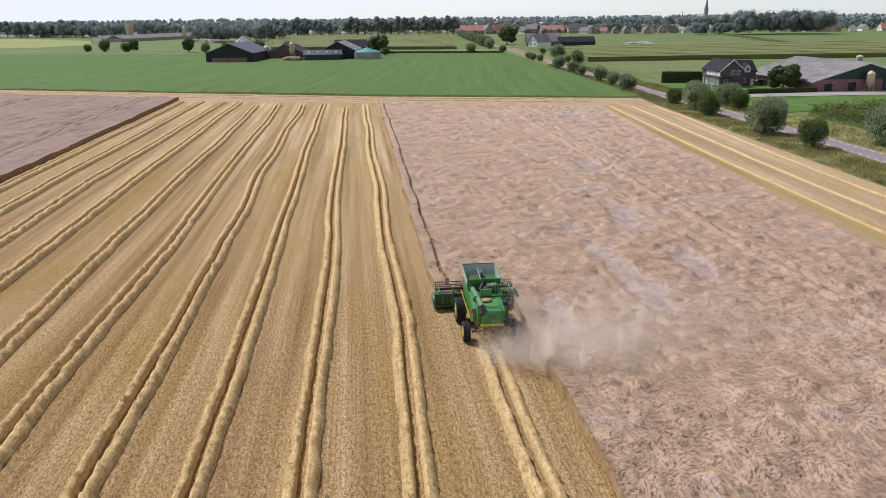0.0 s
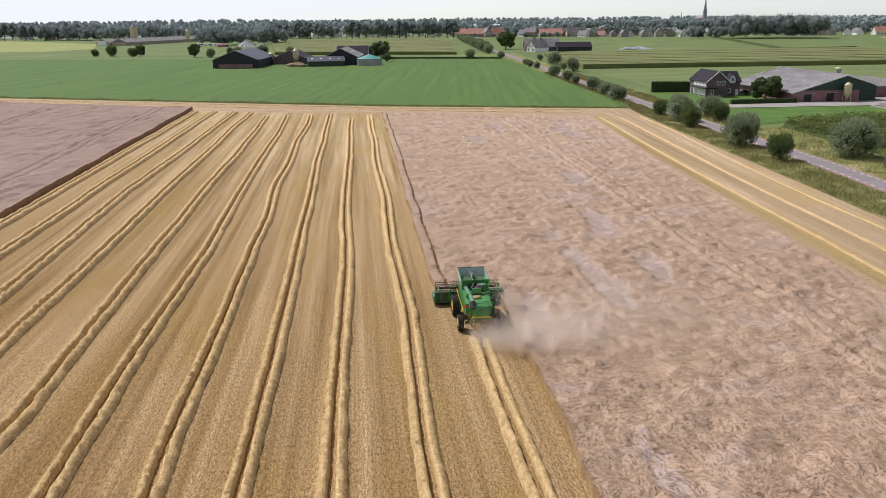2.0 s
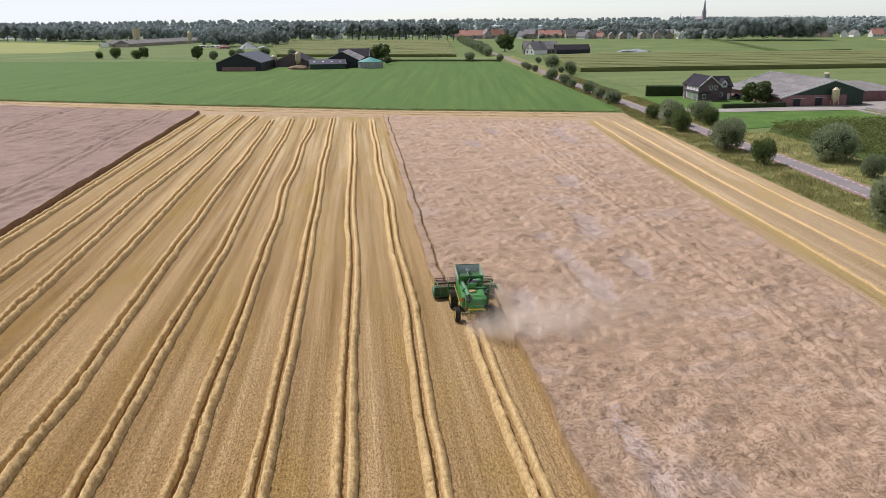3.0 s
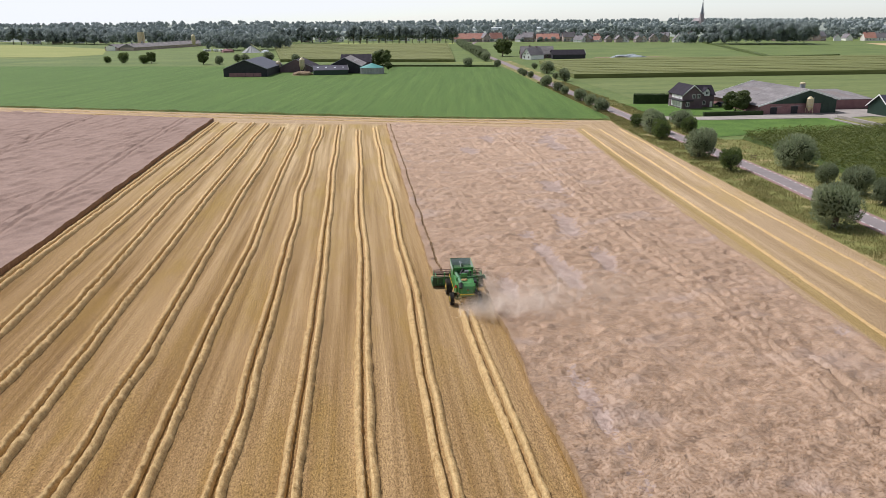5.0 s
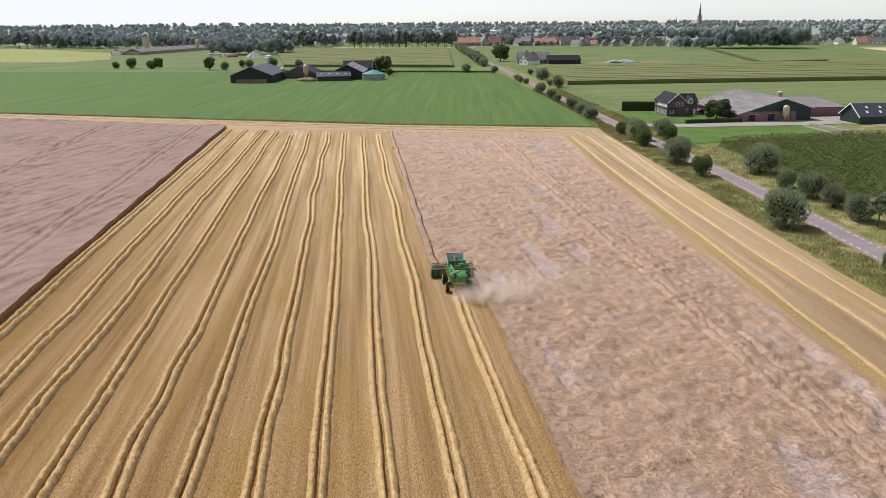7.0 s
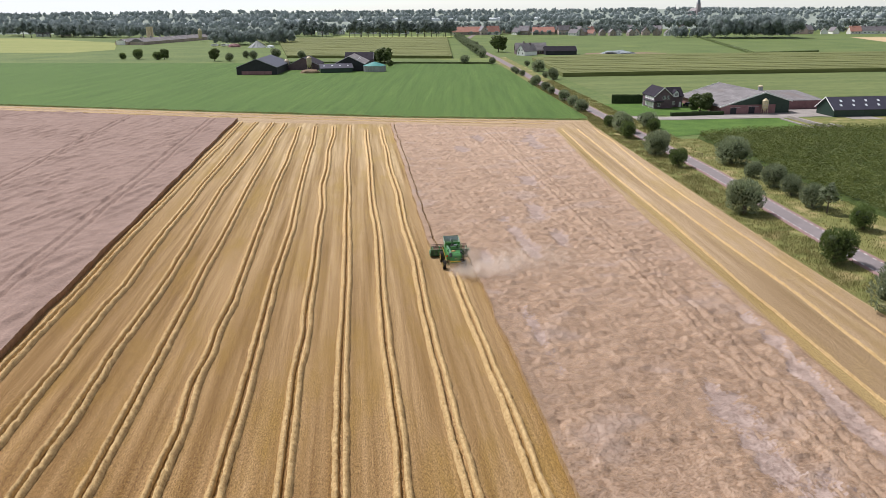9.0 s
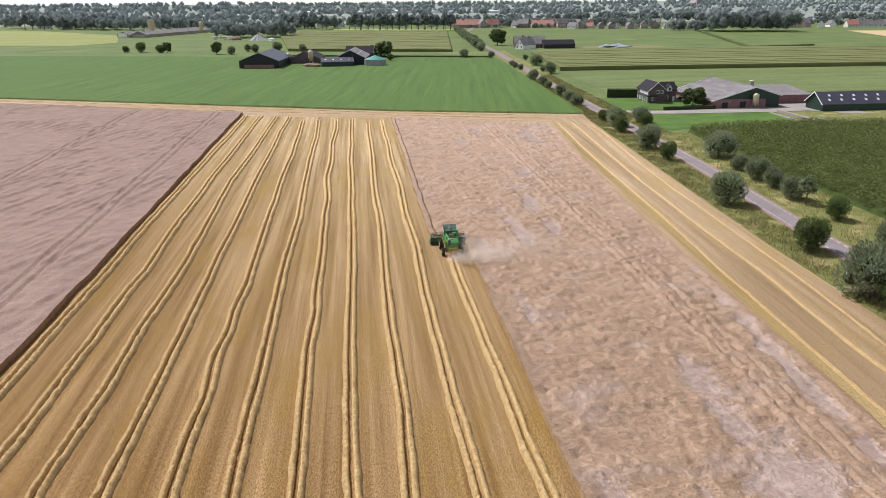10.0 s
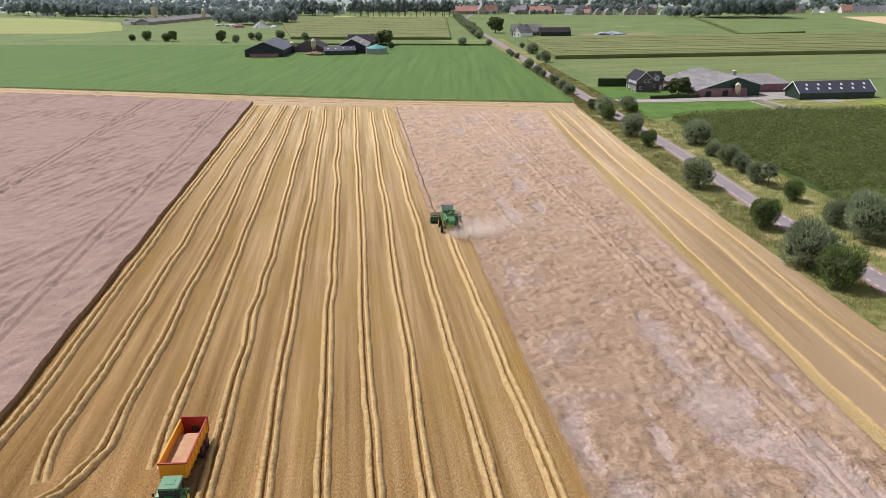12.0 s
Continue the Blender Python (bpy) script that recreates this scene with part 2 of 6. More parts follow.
def prism(outline, a, b, axis="y"):
    """An outline of (u, v) pairs drawn out along an axis from a to b: u, v are x, z for y; y, z for x; x, y for z."""
    bm = bmesh.new()
    place = {"y": lambda u, v, w: (u, w, v), "x": lambda u, v, w: (w, u, v), "z": lambda u, v, w: (u, v, w)}[axis]
    front, back = [bm.verts.new(place(u, v, a)) for u, v in outline], [bm.verts.new(place(u, v, b)) for u, v in outline]
    bm.faces.new(front)
    bm.faces.new(back[::-1])
    for i in range(len(outline)):
        j = (i + 1) % len(outline)
        bm.faces.new((front[i], back[i], back[j], front[j]))
    bmesh.ops.recalc_face_normals(bm, faces=bm.faces)
    return bm


def lattice(x, y, size, seed):
    """Smooth random values in 0..1 at places x, y, of the given grain."""
    table = np.random.RandomState(seed).rand(256, 256)
    u, v = np.asarray(x) / size, np.asarray(y) / size
    i, j = np.floor(u).astype(int), np.floor(v).astype(int)
    f, g = u - i, v - j
    f, g = f * f * (3 - 2 * f), g * g * (3 - 2 * g)
    i, j, i1, j1 = i % 256, j % 256, (i + 1) % 256, (j + 1) % 256
    return (table[i, j] * (1 - f) + table[i1, j] * f) * (1 - g) + (table[i, j1] * (1 - f) + table[i1, j1] * f) * g


def blades(at, along, length, width, rng, lie=0.0, facing=None):
    """Thin four-cornered blades: middle, direction, length and width of each; lie: how flat they lie; facing: the way each faces. Returns vertices and faces."""
    n = len(at)
    along = along / np.linalg.norm(along, axis=1, keepdims=True)
    out = rng.normal(size=(n, 3)) + (0, 0, lie)
    if facing is not None:
        out = facing + 0.4 * out
    side = np.cross(along, out)
    side /= np.linalg.norm(side, axis=1, keepdims=True) + 1e-9
    h, w = along * (length / 2)[:, None], side * (width / 2)[:, None]
    verts = np.stack([at - h - w * 0.6, at - h * 0.1 - w + 0, at + h, at - h * 0.1 + w], 1).reshape(-1, 3)
    return verts, np.arange(4 * n).reshape(-1, 4)


def sheet(name, outline, z, mat, label="", category="field", kind="structure"):
    """A flat piece of ground."""
    bm = bmesh.new()
    bm.faces.new([bm.verts.new((x, y, z)) for x, y in outline])
    bmesh.ops.recalc_face_normals(bm, faces=bm.faces)
    for f in bm.faces:
        if f.normal.z < 0:
            f.normal_flip()
    bmesh.ops.triangulate(bm, faces=bm.faces)
    return tagged(part(name, bm, mat), label, category, "", kind)


def copy_at(ob, m):
    """A copy of a thing at a pose that carries its own size."""
    made = copy_thing(ob, Matrix())
    made.matrix_basis = m
    return made


def inside(poly, x, y):
    hit = np.zeros(np.shape(x), bool)
    for (x0, y0), (x1, y1) in zip(poly, poly[1:] + poly[:1]):
        with np.errstate(divide="ignore", invalid="ignore"):
            hit ^= ((y0 > y) != (y1 > y)) & (x < (x1 - x0) * (y - y0) / (y1 - y0 + 1e-12) + x0)
    return hit


# ---- ground ----
def far_ground():
    bm = bmesh.new()
    bmesh.ops.create_grid(bm, x_segments=40, y_segments=40, size=4900)
    ob = part("ground", bm, MEADOW)
    ob.matrix_basis = pose(0, 0, -0.06)
    return tagged(ob, "flat green farmland reaching to the horizon", "ground", "", "structure")


far_ground()

ROAD_AXIS = [(66.0, -140), (67.2, -60), (68.6, 0), (70.8, 47), (76.0, 107), (78.6, 160), (80.4, 207), (84.8, 299), (92.5, 415), (98.0, 510), (104, 640), (116, 800), (150, 960)]


def road_x(y):
    ys, xs = [q[1] for q in ROAD_AXIS], [q[0] for q in ROAD_AXIS]
    return np.interp(y, ys, xs)


FAR_EDGE = [(-330, 340), (-132, 263), (7, 209), (72, 191.5)]


def far_edge_y(x):
    return np.interp(x, [p[0] for p in FAR_EDGE], [p[1] for p in FAR_EDGE])


STRIP_EDGE = [(72, 191.5), (70.5, 181.6), (60.6, 48), (58.2, -4), (56.5, -60), (54, -140)]


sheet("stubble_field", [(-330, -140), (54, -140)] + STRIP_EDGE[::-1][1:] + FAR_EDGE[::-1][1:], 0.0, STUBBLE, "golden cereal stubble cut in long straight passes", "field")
# the headland beside the road was cut along the slanting edge, so its drill lines slant too
slant = Matrix.Rotation(radians(-4.2), 4, "Z") @ Matrix.Translation((0, 0, 0.006))
headland = [(71.8, 190.8), (70.3, 181.6), (60.4, 48), (58.0, -4), (56.3, -60), (53.8, -140), (37.0, -140), (39.6, -28), (41.3, -10), (41.9, 10), (43.4, 42), (46.7, 87), (49.0, 118), (54.3, 172.2), (60, 186), (66, 191)]
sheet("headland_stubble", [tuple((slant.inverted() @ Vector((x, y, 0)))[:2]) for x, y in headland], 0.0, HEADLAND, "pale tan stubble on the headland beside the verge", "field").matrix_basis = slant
across = Matrix.Rotation(radians(-109.3), 4, "Z") @ Matrix.Translation((0, 0, 0.011))
yellow = [(40.4, -120), (43.0, -23), (43.4, -14), (44.2, -8), (45.1, 10), (47.2, 39), (49.6, 67), (51.4, 95), (53.9, 128), (58.0, 172)]
yellow = [(x - 1.5, y) for x, y in yellow] + yellow[::-1]
sheet("yellow_stubble", [tuple((slant.inverted() @ Vector((x, y, 0)))[:2]) for x, y in yellow], 0.005, striped("yellow_stubble", (0.29, 0.203, 0.08), (0.47, 0.355, 0.185), (0.37, 0.268, 0.11), broad=0.5), "yellow stubble strip along the uncut crop", "field").matrix_basis = slant
end_strip = [(-330, 338), (-132, 262.6), (7, 208.6), (70.5, 191.2), (62, 184), (55, 172.6), (5.4, 193), (-47.5, 206), (-47.6, 211.6), (-150, 254), (-330, 324)]
sheet("headland_stubble", [tuple((across.inverted() @ Vector((x, y, 0)))[:2]) for x, y in end_strip], 0.0, striped("end_strip_stubble", (0.32, 0.225, 0.13), (0.52, 0.39, 0.26), (0.42, 0.305, 0.17), broad=0.45), "pale tan stubble along the far end of the field", "field").matrix_basis = across
green_turn = Matrix.Rotation(radians(-8), 4, "Z")
green = [(-700, 470), (-330, 342), (-132, 265), (7, 211), (70, 194), (74, 199), (79, 290), (87, 415), (85, 452), (-60, 490), (-300, 545), (-700, 640)]
sheet("green_field", [tuple((green_turn.inverted() @ Vector((x, y, 0)))[:2]) for x, y in green], 0.02, BEET, "even deep green crop in fine drill lines", "field").matrix_basis = green_turn


def along_road(name, left, right, z, mat, label, category, y0=-140, y1=960):
    ys = np.arange(y0, y1 + 1, 6.0)
    xs = road_x(ys)
    v = np.concatenate([np.stack([xs + left, ys, ys * 0 + z], 1), np.stack([xs + right, ys, ys * 0 + z], 1)])
    n = len(ys)
    f = [(i, n + i, n + i + 1, i + 1) for i in range(n - 1)]
    return tagged(from_arrays(name, v, f, mat), label, category, "", "structure")


def verge_sheet():
    ys = np.arange(-140, 520, 4.0)
    left = np.where(ys < 191.5, np.interp(ys, [p[1] for p in STRIP_EDGE[::-1]], [p[0] for p in STRIP_EDGE[::-1]]), np.interp(ys, [191.5, 199, 290, 415, 520], [72, 74, 79, 87, 93]))
    right = road_x(ys) + np.where(ys < 152, 18.6, 8.0)
    us = np.linspace(0, 1, 9)
    x = left[:, None] * (1 - us) + right[:, None] * us
    y = np.repeat(ys[:, None], 9, 1)
    z = 0.03 + 0 * x
    v = np.stack([x, y, z], -1).reshape(-1, 3)
    f = [(i * 9 + j, i * 9 + j + 1, i * 9 + j + 10, i * 9 + j + 9) for i in range(len(ys) - 1) for j in range(8)]
    return tagged(from_arrays("verge", v, f, VERGE), "rough grassy roadside verge with dry stalks", "verge", "", "structure")


verge_sheet()
along_road("road", -1.7, 1.7, 0.10, ASPHALT, "narrow grey asphalt country road", "road")
along_road("road_edge_lane", -2.55, -1.7, 0.10, EDGE_LANE, "reddish edge lane of the country road", "road")
along_road("road_edge_lane", 1.7, 2.4, 0.10, EDGE_LANE, "reddish edge lane of the country road", "road")


# ---- standing barley ----
FLAT_SPOTS = [(28.3, -2, 2.4, 11, 0.05), (29.3, -19, 4.2, 9, 0.0), (32, -38, 5.0, 13, 0.0), (39.7, 3, 1.2, 27, 0.09), (12.6, -23, 1.9, 8, 0.06), (15, -36, 3.2, 8, 0.0), (19.8, -26, 1.3, 7, 0.12), (23, -38, 2.6, 6, 0.1), (20.6, 60, 1.6, 12, -0.03), (26.9, 77, 2.2, 9, 0.1), (27.2, 57, 1.6, 6, 0.0), (13.3, 49, 1.1, 4.4, 0.0), (43.5, 150, 2.5, 18, 0.06), (31.5, 100, 2.2, 9, 0.0), (29, 160, 1.9, 10, 0.0), (22, 140, 2.2, 6.6, 0.0), (14.5, 18, 1.2, 9, 0.0)]


def flattened(x, y, seed):
    """How far the crop lies flat, 0 to 1: storm-flattened spots with frayed outlines."""
    worn = 0.9 * (lattice(x, y, 3.5, seed + 20) - 0.5) + 0.5 * (lattice(x, y, 1.2, seed + 21) - 0.5)
    deep = np.zeros(np.shape(x))
    for cx, cy, rx, ry, lean in FLAT_SPOTS:
        d = np.hypot((x - cx - lean * (y - cy)) / rx, (y - cy) / ry)
        deep = np.maximum(deep, np.clip((0.95 - d + 1.1 * worn) * 2.2, 0, 1))
    return deep


def crop_height(x, y, seed, tufts=0.0, waves=0.0, calm=1.0):
    """Height of the lodged crop: swirls, tufts that hang over towards the viewer's end, and long waves across the rows."""
    lodged = lattice(x, y, 9.0, seed)
    swirl = lattice(x + 3 * lattice(x, y, 6.0, seed + 5), y * 0.7, 2.2, seed + 1)
    fine = lattice(x * 1.0 + 1.4 * swirl, y * 0.8, 0.8, seed + 2)
    tiny = lattice(x, y, 0.36, seed + 3)
    combed = lattice((0.88 * x + 0.47 * y) / 4, 0.88 * y - 0.47 * x, 1.5, seed + 4)
    tuft = 1 - np.abs(2 * lattice(x + 0.5 * fine, y * 0.8 + 0.8 * swirl, 0.95, seed + 6) - 1)
    wave = np.clip(3.5 * lattice((0.32 * x + 0.95 * y) / 6, 0.95 * x - 0.32 * y, 1.0, seed + 9) - 1.6, 0, 1) * np.clip(2 * lattice(x, y, 14.0, seed + 12) - 0.3, 0, 1)
    down = np.maximum(0.6 * np.clip((lodged - 0.62) * 5, 0, 1), flattened(x, y, seed))
    rough = calm * (0.30 * (swirl - 0.5) + 0.34 * (fine - 0.5) + 0.22 * (combed - 0.5) + 0.2 * (tiny - 0.5)) + tufts * (tuft - 0.5) + waves * (wave - 0.3)
    return 0.62 - 0.3 * down + (1 - 0.6 * down) * rough


def crop_block(name, left, right, far, step, seed, label, ruts, thick, mats, lift=0.0, tufts=0.0, waves=0.0, lean=(0.35, 4.2, 4.0)):
    """A block of standing crop between two sides, (y, x) pairs, and a far end, (x, y) pairs: an uneven top, and stalk walls down to the ground all round."""
    xs = np.arange(min(p[1] for p in left), max(p[1] for p in right) + step, step)
    ys = np.arange(-98, max(p[1] for p in far) + step, step)
    x, y = np.meshgrid(xs, ys, indexing="ij")
    lo, hi = [np.interp(y, [p[0] for p in side], [p[1] for p in side]) for side in (left, right)]
    x = np.clip(x, lo, hi)
    keep = y <= np.interp(x, [p[0] for p in far], [p[1] for p in far])
    wide = x[1:, :-1] - x[:-1, :-1] > 0.01
    straight = x
    rim_near = np.clip(1.3 - np.minimum(straight - lo, hi - straight) / 2.5, 0, 1)
    x = x + rim_near * 0.4 * (lattice(y, y * 0, 6.0, seed + 7) - 0.5) + rim_near * 0.16 * (lattice(y, y * 0 + 50, 0.8, seed + 8) - 0.5)
    standing = np.clip(1.2 - np.minimum(straight - lo, hi - straight), 0, 1)
    z = crop_height(x, y, seed, tufts, waves, 1.0 if lift == 0 else 0.5) + lift + 0.22 * standing * (lift == 0)
    z = z + 0.65 * standing * (0.62 + lift + 0.15 * (lift == 0) - z)
    slot = np.zeros(x.shape, bool)
    for rx, slant_x, y0, y1, depth, whole in ruts:
        gap = np.abs(straight - (rx + slant_x * (y - y0)))
        deep = (gap < step * 0.55) & (y > y0) & (y < y1) & (lattice(x * 0, y, 0.8, seed + 10 + int(abs(rx))) < whole + 0.35 * (lattice(x * 0, y, 17.0, seed + 14) - 0.5))
        beside = (gap < 1.1) & (y > y0) & (y < y1) & (whole < 0.9)
        if depth < 0.25 and whole > 0.9:
            slot |= deep
        else:
            z = np.where(deep, 0.8 * depth, z + np.where(beside, 0.2 if whole < 0.7 else 0.0, 0))
    index = -np.ones(x.shape, int)
    cells = keep[:-1, :-1] & keep[1:, :-1] & keep[:-1, 1:] & keep[1:, 1:] & wide & ~slot[:-1, :-1]
    used = np.zeros(x.shape, bool)
    for a in (slice(None, -1), slice(1, None)):
        for b in (slice(None, -1), slice(1, None)):
            used[a, b] |= cells
    index[used] = np.arange(used.sum())
    top = np.stack([x[used], y[used], z[used]], 1)
    n = len(top)
    q = np.stack([index[:-1, :-1], index[1:, :-1], index[1:, 1:], index[:-1, 1:]], -1)[cells]
    # walls under every open edge
    edges = np.concatenate([q[:, [0, 1]], q[:, [1, 2]], q[:, [2, 3]], q[:, [3, 0]]])
    key = np.sort(edges, 1) @ np.array([n + 1, 1])
    _, first, count = np.unique(key, return_index=True, return_counts=True)
    rim = edges[first[count == 1]]
    base = top.copy()
    base[:, 2] = -0.02
    walls = np.stack([rim[:, 1], rim[:, 0], rim[:, 0] + n, rim[:, 1] + n], 1)
    thing = empty(name)
    tagged(thing, label, "cereal crop", "", "stuff")
    fray = np.random.RandomState(seed + 60)
    flat = flattened(top[q[:, 0], 0], top[q[:, 0], 1], seed) > fray.uniform(0.1, 1.0, len(q))
    from_arrays("crop_top", top, q[~flat], mats[0], thing)
    if flat.any():
        from_arrays("flattened_patch", top, q[flat], CROP_FLAT, thing, "pale flattened patches")
    # ears and leaning stalks that follow the way the crop lies
    rng = np.random.RandomState(seed + 50)
    chance = thick * np.interp(top[:, 1], [-56, -50, 0, 60, 170], [0.05, 1.0, 1.0, 0.8, 0.55]) * step * step * np.clip((top[:, 2] - 0.22) / 0.15, 0.03, 1)
    pick = np.repeat(np.arange(n), rng.poisson(chance))
    at = top[pick] + rng.uniform(-0.5, 0.5, (len(pick), 3)) * (step, step, 0.1) + (0, 0, 0.05)
    swing = lean[0] + lean[1] * (lattice(at[:, 0], at[:, 1], 5.0, seed + 40) - 0.5) + lean[2] * (lattice(at[:, 0], at[:, 1], 1.3, seed + 41) - 0.5) + rng.normal(0, 0.25, len(at))
    along = np.stack([np.cos(swing), np.sin(swing), rng.normal(0.06, 0.08, len(at))], 1)
    v, f = blades(at, along, rng.uniform(0.16, 0.42, len(at)), rng.uniform(0.03, 0.055, len(at)), rng, 7.0)
    lying = flattened(at[:, 0], at[:, 1], seed) > fray.uniform(0.1, 1.0, len(at))
    from_arrays("ears", v, f[~lying], mats[1], thing)
    if lying.any():
        from_arrays("flattened_ears", v, f[lying], EARS_FLAT, thing)
    low = np.unique(walls)
    renum = np.zeros(2 * n, int)
    renum[low] = np.arange(len(low))
    from_arrays("crop_edge", np.concatenate([top, base])[low], renum[walls], mats[2], thing, "stalks along the cut edge")
    return thing


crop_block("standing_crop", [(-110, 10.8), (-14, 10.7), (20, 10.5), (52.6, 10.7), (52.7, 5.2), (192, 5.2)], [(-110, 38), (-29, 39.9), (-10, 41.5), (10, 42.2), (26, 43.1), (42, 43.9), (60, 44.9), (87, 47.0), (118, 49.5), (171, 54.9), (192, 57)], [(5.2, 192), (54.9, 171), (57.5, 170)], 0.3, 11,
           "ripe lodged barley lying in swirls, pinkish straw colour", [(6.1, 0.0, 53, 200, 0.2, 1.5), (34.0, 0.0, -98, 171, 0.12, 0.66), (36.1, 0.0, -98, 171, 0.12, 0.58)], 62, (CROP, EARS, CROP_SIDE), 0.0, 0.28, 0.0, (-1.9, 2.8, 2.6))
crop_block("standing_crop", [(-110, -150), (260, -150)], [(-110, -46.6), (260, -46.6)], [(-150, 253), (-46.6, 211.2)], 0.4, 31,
           "ripe barley beside the stubble, pinkish straw colour", [(-54.0, 0.0, -98, 240, 0.28, 1.3), (-56.0, 0.0, -98, 240, 0.28, 1.3), (-86.4, 0.0, -98, 240, 0.28, 1.3), (-84.4, 0.0, -98, 240, 0.28, 1.3)], 7, (CROP_LEFT, EARS_LEFT, SIDE_SHADED), 0.3, 0.0, 0.36, (1.2, 1.2, 1.0))


# ---- windrows ----
def windrow(points, seed, size=1.0, label="", sway=0.55, ragged=0.0):
    """A double ridge of loose straw left by one pass of the combine, along a line of points."""
    pts = np.array(points, float)
    run = np.concatenate([[0], np.cumsum(np.hypot(*np.diff(pts, axis=0).T))])
    s = np.arange(0, run[-1], 0.2)
    cx, cy = np.interp(s, run, pts[:, 0]), np.interp(s, run, pts[:, 1])
    ease = np.hanning(23) / np.hanning(23).sum()
    cx = np.convolve(np.pad(cx, 11, mode="edge"), ease, "valid")
    tx, ty = np.gradient(cx), np.gradient(cy)
    length = np.hypot(tx, ty)
    nx, ny = ty / length, -tx / length
    shift = sway * (0.55 * (lattice(s, s * 0, 19.0, seed) - 0.5) + 0.26 * (lattice(s, s * 0, 6.0, seed + 1) - 0.5))
    profile = np.array([-1.0, -0.94, -0.84, -0.70, -0.50, -0.32, -0.22, 0.0, 0.22, 0.32, 0.50, 0.70, 0.84, 0.94, 1.0]) * 0.80 * size
    height = np.array([0.0, 0.15, 0.32, 0.46, 0.52, 0.45, 0.0, 0.0, 0.0, 0.45, 0.52, 0.46, 0.32, 0.15, 0.0]) * size
    end = np.clip(np.minimum(s, run[-1] - s) / 1.5, 0.05, 1)
    off = shift[:, None] + profile[None] * (0.9 + 0.2 * lattice(s, s * 0, 2.2, seed + 2))[:, None]
    sm = np.repeat(s[:, None], len(profile), 1)
    off = off + 0.09 * (lattice(off * 2 + 7, sm, 0.35, seed + 5) - 0.5)
    lumps_ = 0.35 * lattice(off * 1.3 + 5, sm, 0.7, seed + 3) + 0.65 * lattice(off * 0.6 + 5, sm + 1.0 * np.abs(off - shift[:, None]), 0.42, seed + 4)
    end = end * (1 - ragged * np.clip(2.6 * lattice(s, s * 0, 1.7, seed + 6) - 0.9, 0, 0.92))
    pz = height[None] * (0.62 + 0.74 * lumps_) * end[:, None]
    k = len(profile)
    v = np.stack([cx[:, None] + nx[:, None] * off, cy[:, None] + ny[:, None] * off, pz + 0.004], -1).reshape(-1, 3)
    i, j = np.meshgrid(np.arange(len(s) - 1), np.arange(k - 1), indexing="ij")
    a = (i * k + j).ravel()
    a = a[(a % k != k // 2) & (a % k != k // 2 - 1)]  # the groove between the two ridges lies open
    f = np.stack([a, a + 1, a + k + 1, a + k], 1)
    thing = empty("straw_windrow")
    tagged(thing, label or "long double ridge of pale golden straw on stubble", "straw windrow", "straw windrows across the field")
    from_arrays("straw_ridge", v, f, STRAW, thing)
    rng = np.random.RandomState(seed)
    weight = np.tile(height * (np.abs(profile) > 0.33 * size), len(s)) + 0.004
    m = int(run[-1] * 80 * size)
    weight *= np.repeat(np.where(cy < 70, 1.0, 0.35) * np.where(cy > -56, 1.0, 0.1), k)
    pick = rng.choice(len(v), m, p=weight / weight.sum())
    at = v[pick] + rng.normal(0, 0.035, (m, 3))
    at[:, 2] = np.abs(at[:, 2]) + 0.01
    along = rng.normal(0, 0.5, (m, 3)) * (1, 1, 0.5) + np.stack([np.sign(profile)[pick % k], -np.ones(m), np.zeros(m)], 1)
    bv, bf = blades(at, along, rng.uniform(0.1, 0.26, m), rng.uniform(0.02, 0.04, m), rng, 3.0)
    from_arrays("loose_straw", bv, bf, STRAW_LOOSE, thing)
    return thing


windrow([(-45.0, -120), (-45.2, -15), (-44.7, -5), (-45.0, 20), (-44.8, 40), (-45.3, 62), (-44.9, 114), (-44.9, 139), (-44.4, 162), (-44.7, 206)], 100)
windrow([(-38.4, -23), (-39.0, -20), (-39.7, -15), (-39.3, -3), (-39.4, 16), (-39.3, 33), (-39.0, 44), (-39.7, 62), (-39.8, 110), (-39.7, 169), (-39.3, 205)], 110)
windrow([(-38.5, -27), (-36.0, -24.6), (-34.9, -21), (-34.1, -18), (-34.3, -9), (-33.9, 6), (-34.3, 24), (-33.7, 45), (-34.2, 65), (-34.9, 103), (-34.4, 126), (-34.2, 162), (-33.9, 203)], 120)
windrow([(-28.4, -22), (-28.8, -10), (-28.7, 3), (-28.8, 18), (-29.1, 35), (-29.0, 60), (-29.5, 103), (-29.4, 143), (-29.6, 171), (-29.3, 201)], 130)
windrow([(-23.0, -120), (-23.2, -15), (-23.5, -5), (-23.1, 2), (-23.6, 13), (-23.2, 20), (-23.6, 26), (-23.2, 37), (-23.4, 68), (-23.9, 102), (-23.6, 136), (-24.2, 192)], 140)
windrow([(-17.9, -120), (-17.8, -27), (-18.4, -7), (-18.2, 10), (-18.5, 38), (-17.9, 71), (-18.5, 108), (-18.4, 160), (-18.9, 192)], 150)
windrow([(-12.8, -120), (-12.7, -27), (-13.0, 0), (-13.3, 14), (-12.7, 25), (-13.0, 53), (-12.9, 84), (-13.6, 103), (-13.1, 122), (-13.3, 147), (-12.7, 172), (-13.3, 192)], 160)
windrow([(-7.7, -120), (-7.8, -22), (-8.2, 0), (-8.3, 24), (-8.0, 52), (-8.2, 89), (-8.5, 120), (-8.2, 150), (-8.2, 193)], 170)
windrow([(-3.1, -120), (-3.2, -14), (-2.9, -2), (-3.3, 20), (-3.2, 36), (-2.9, 60), (-3.0, 84), (-2.9, 130), (-2.6, 182)], 180)
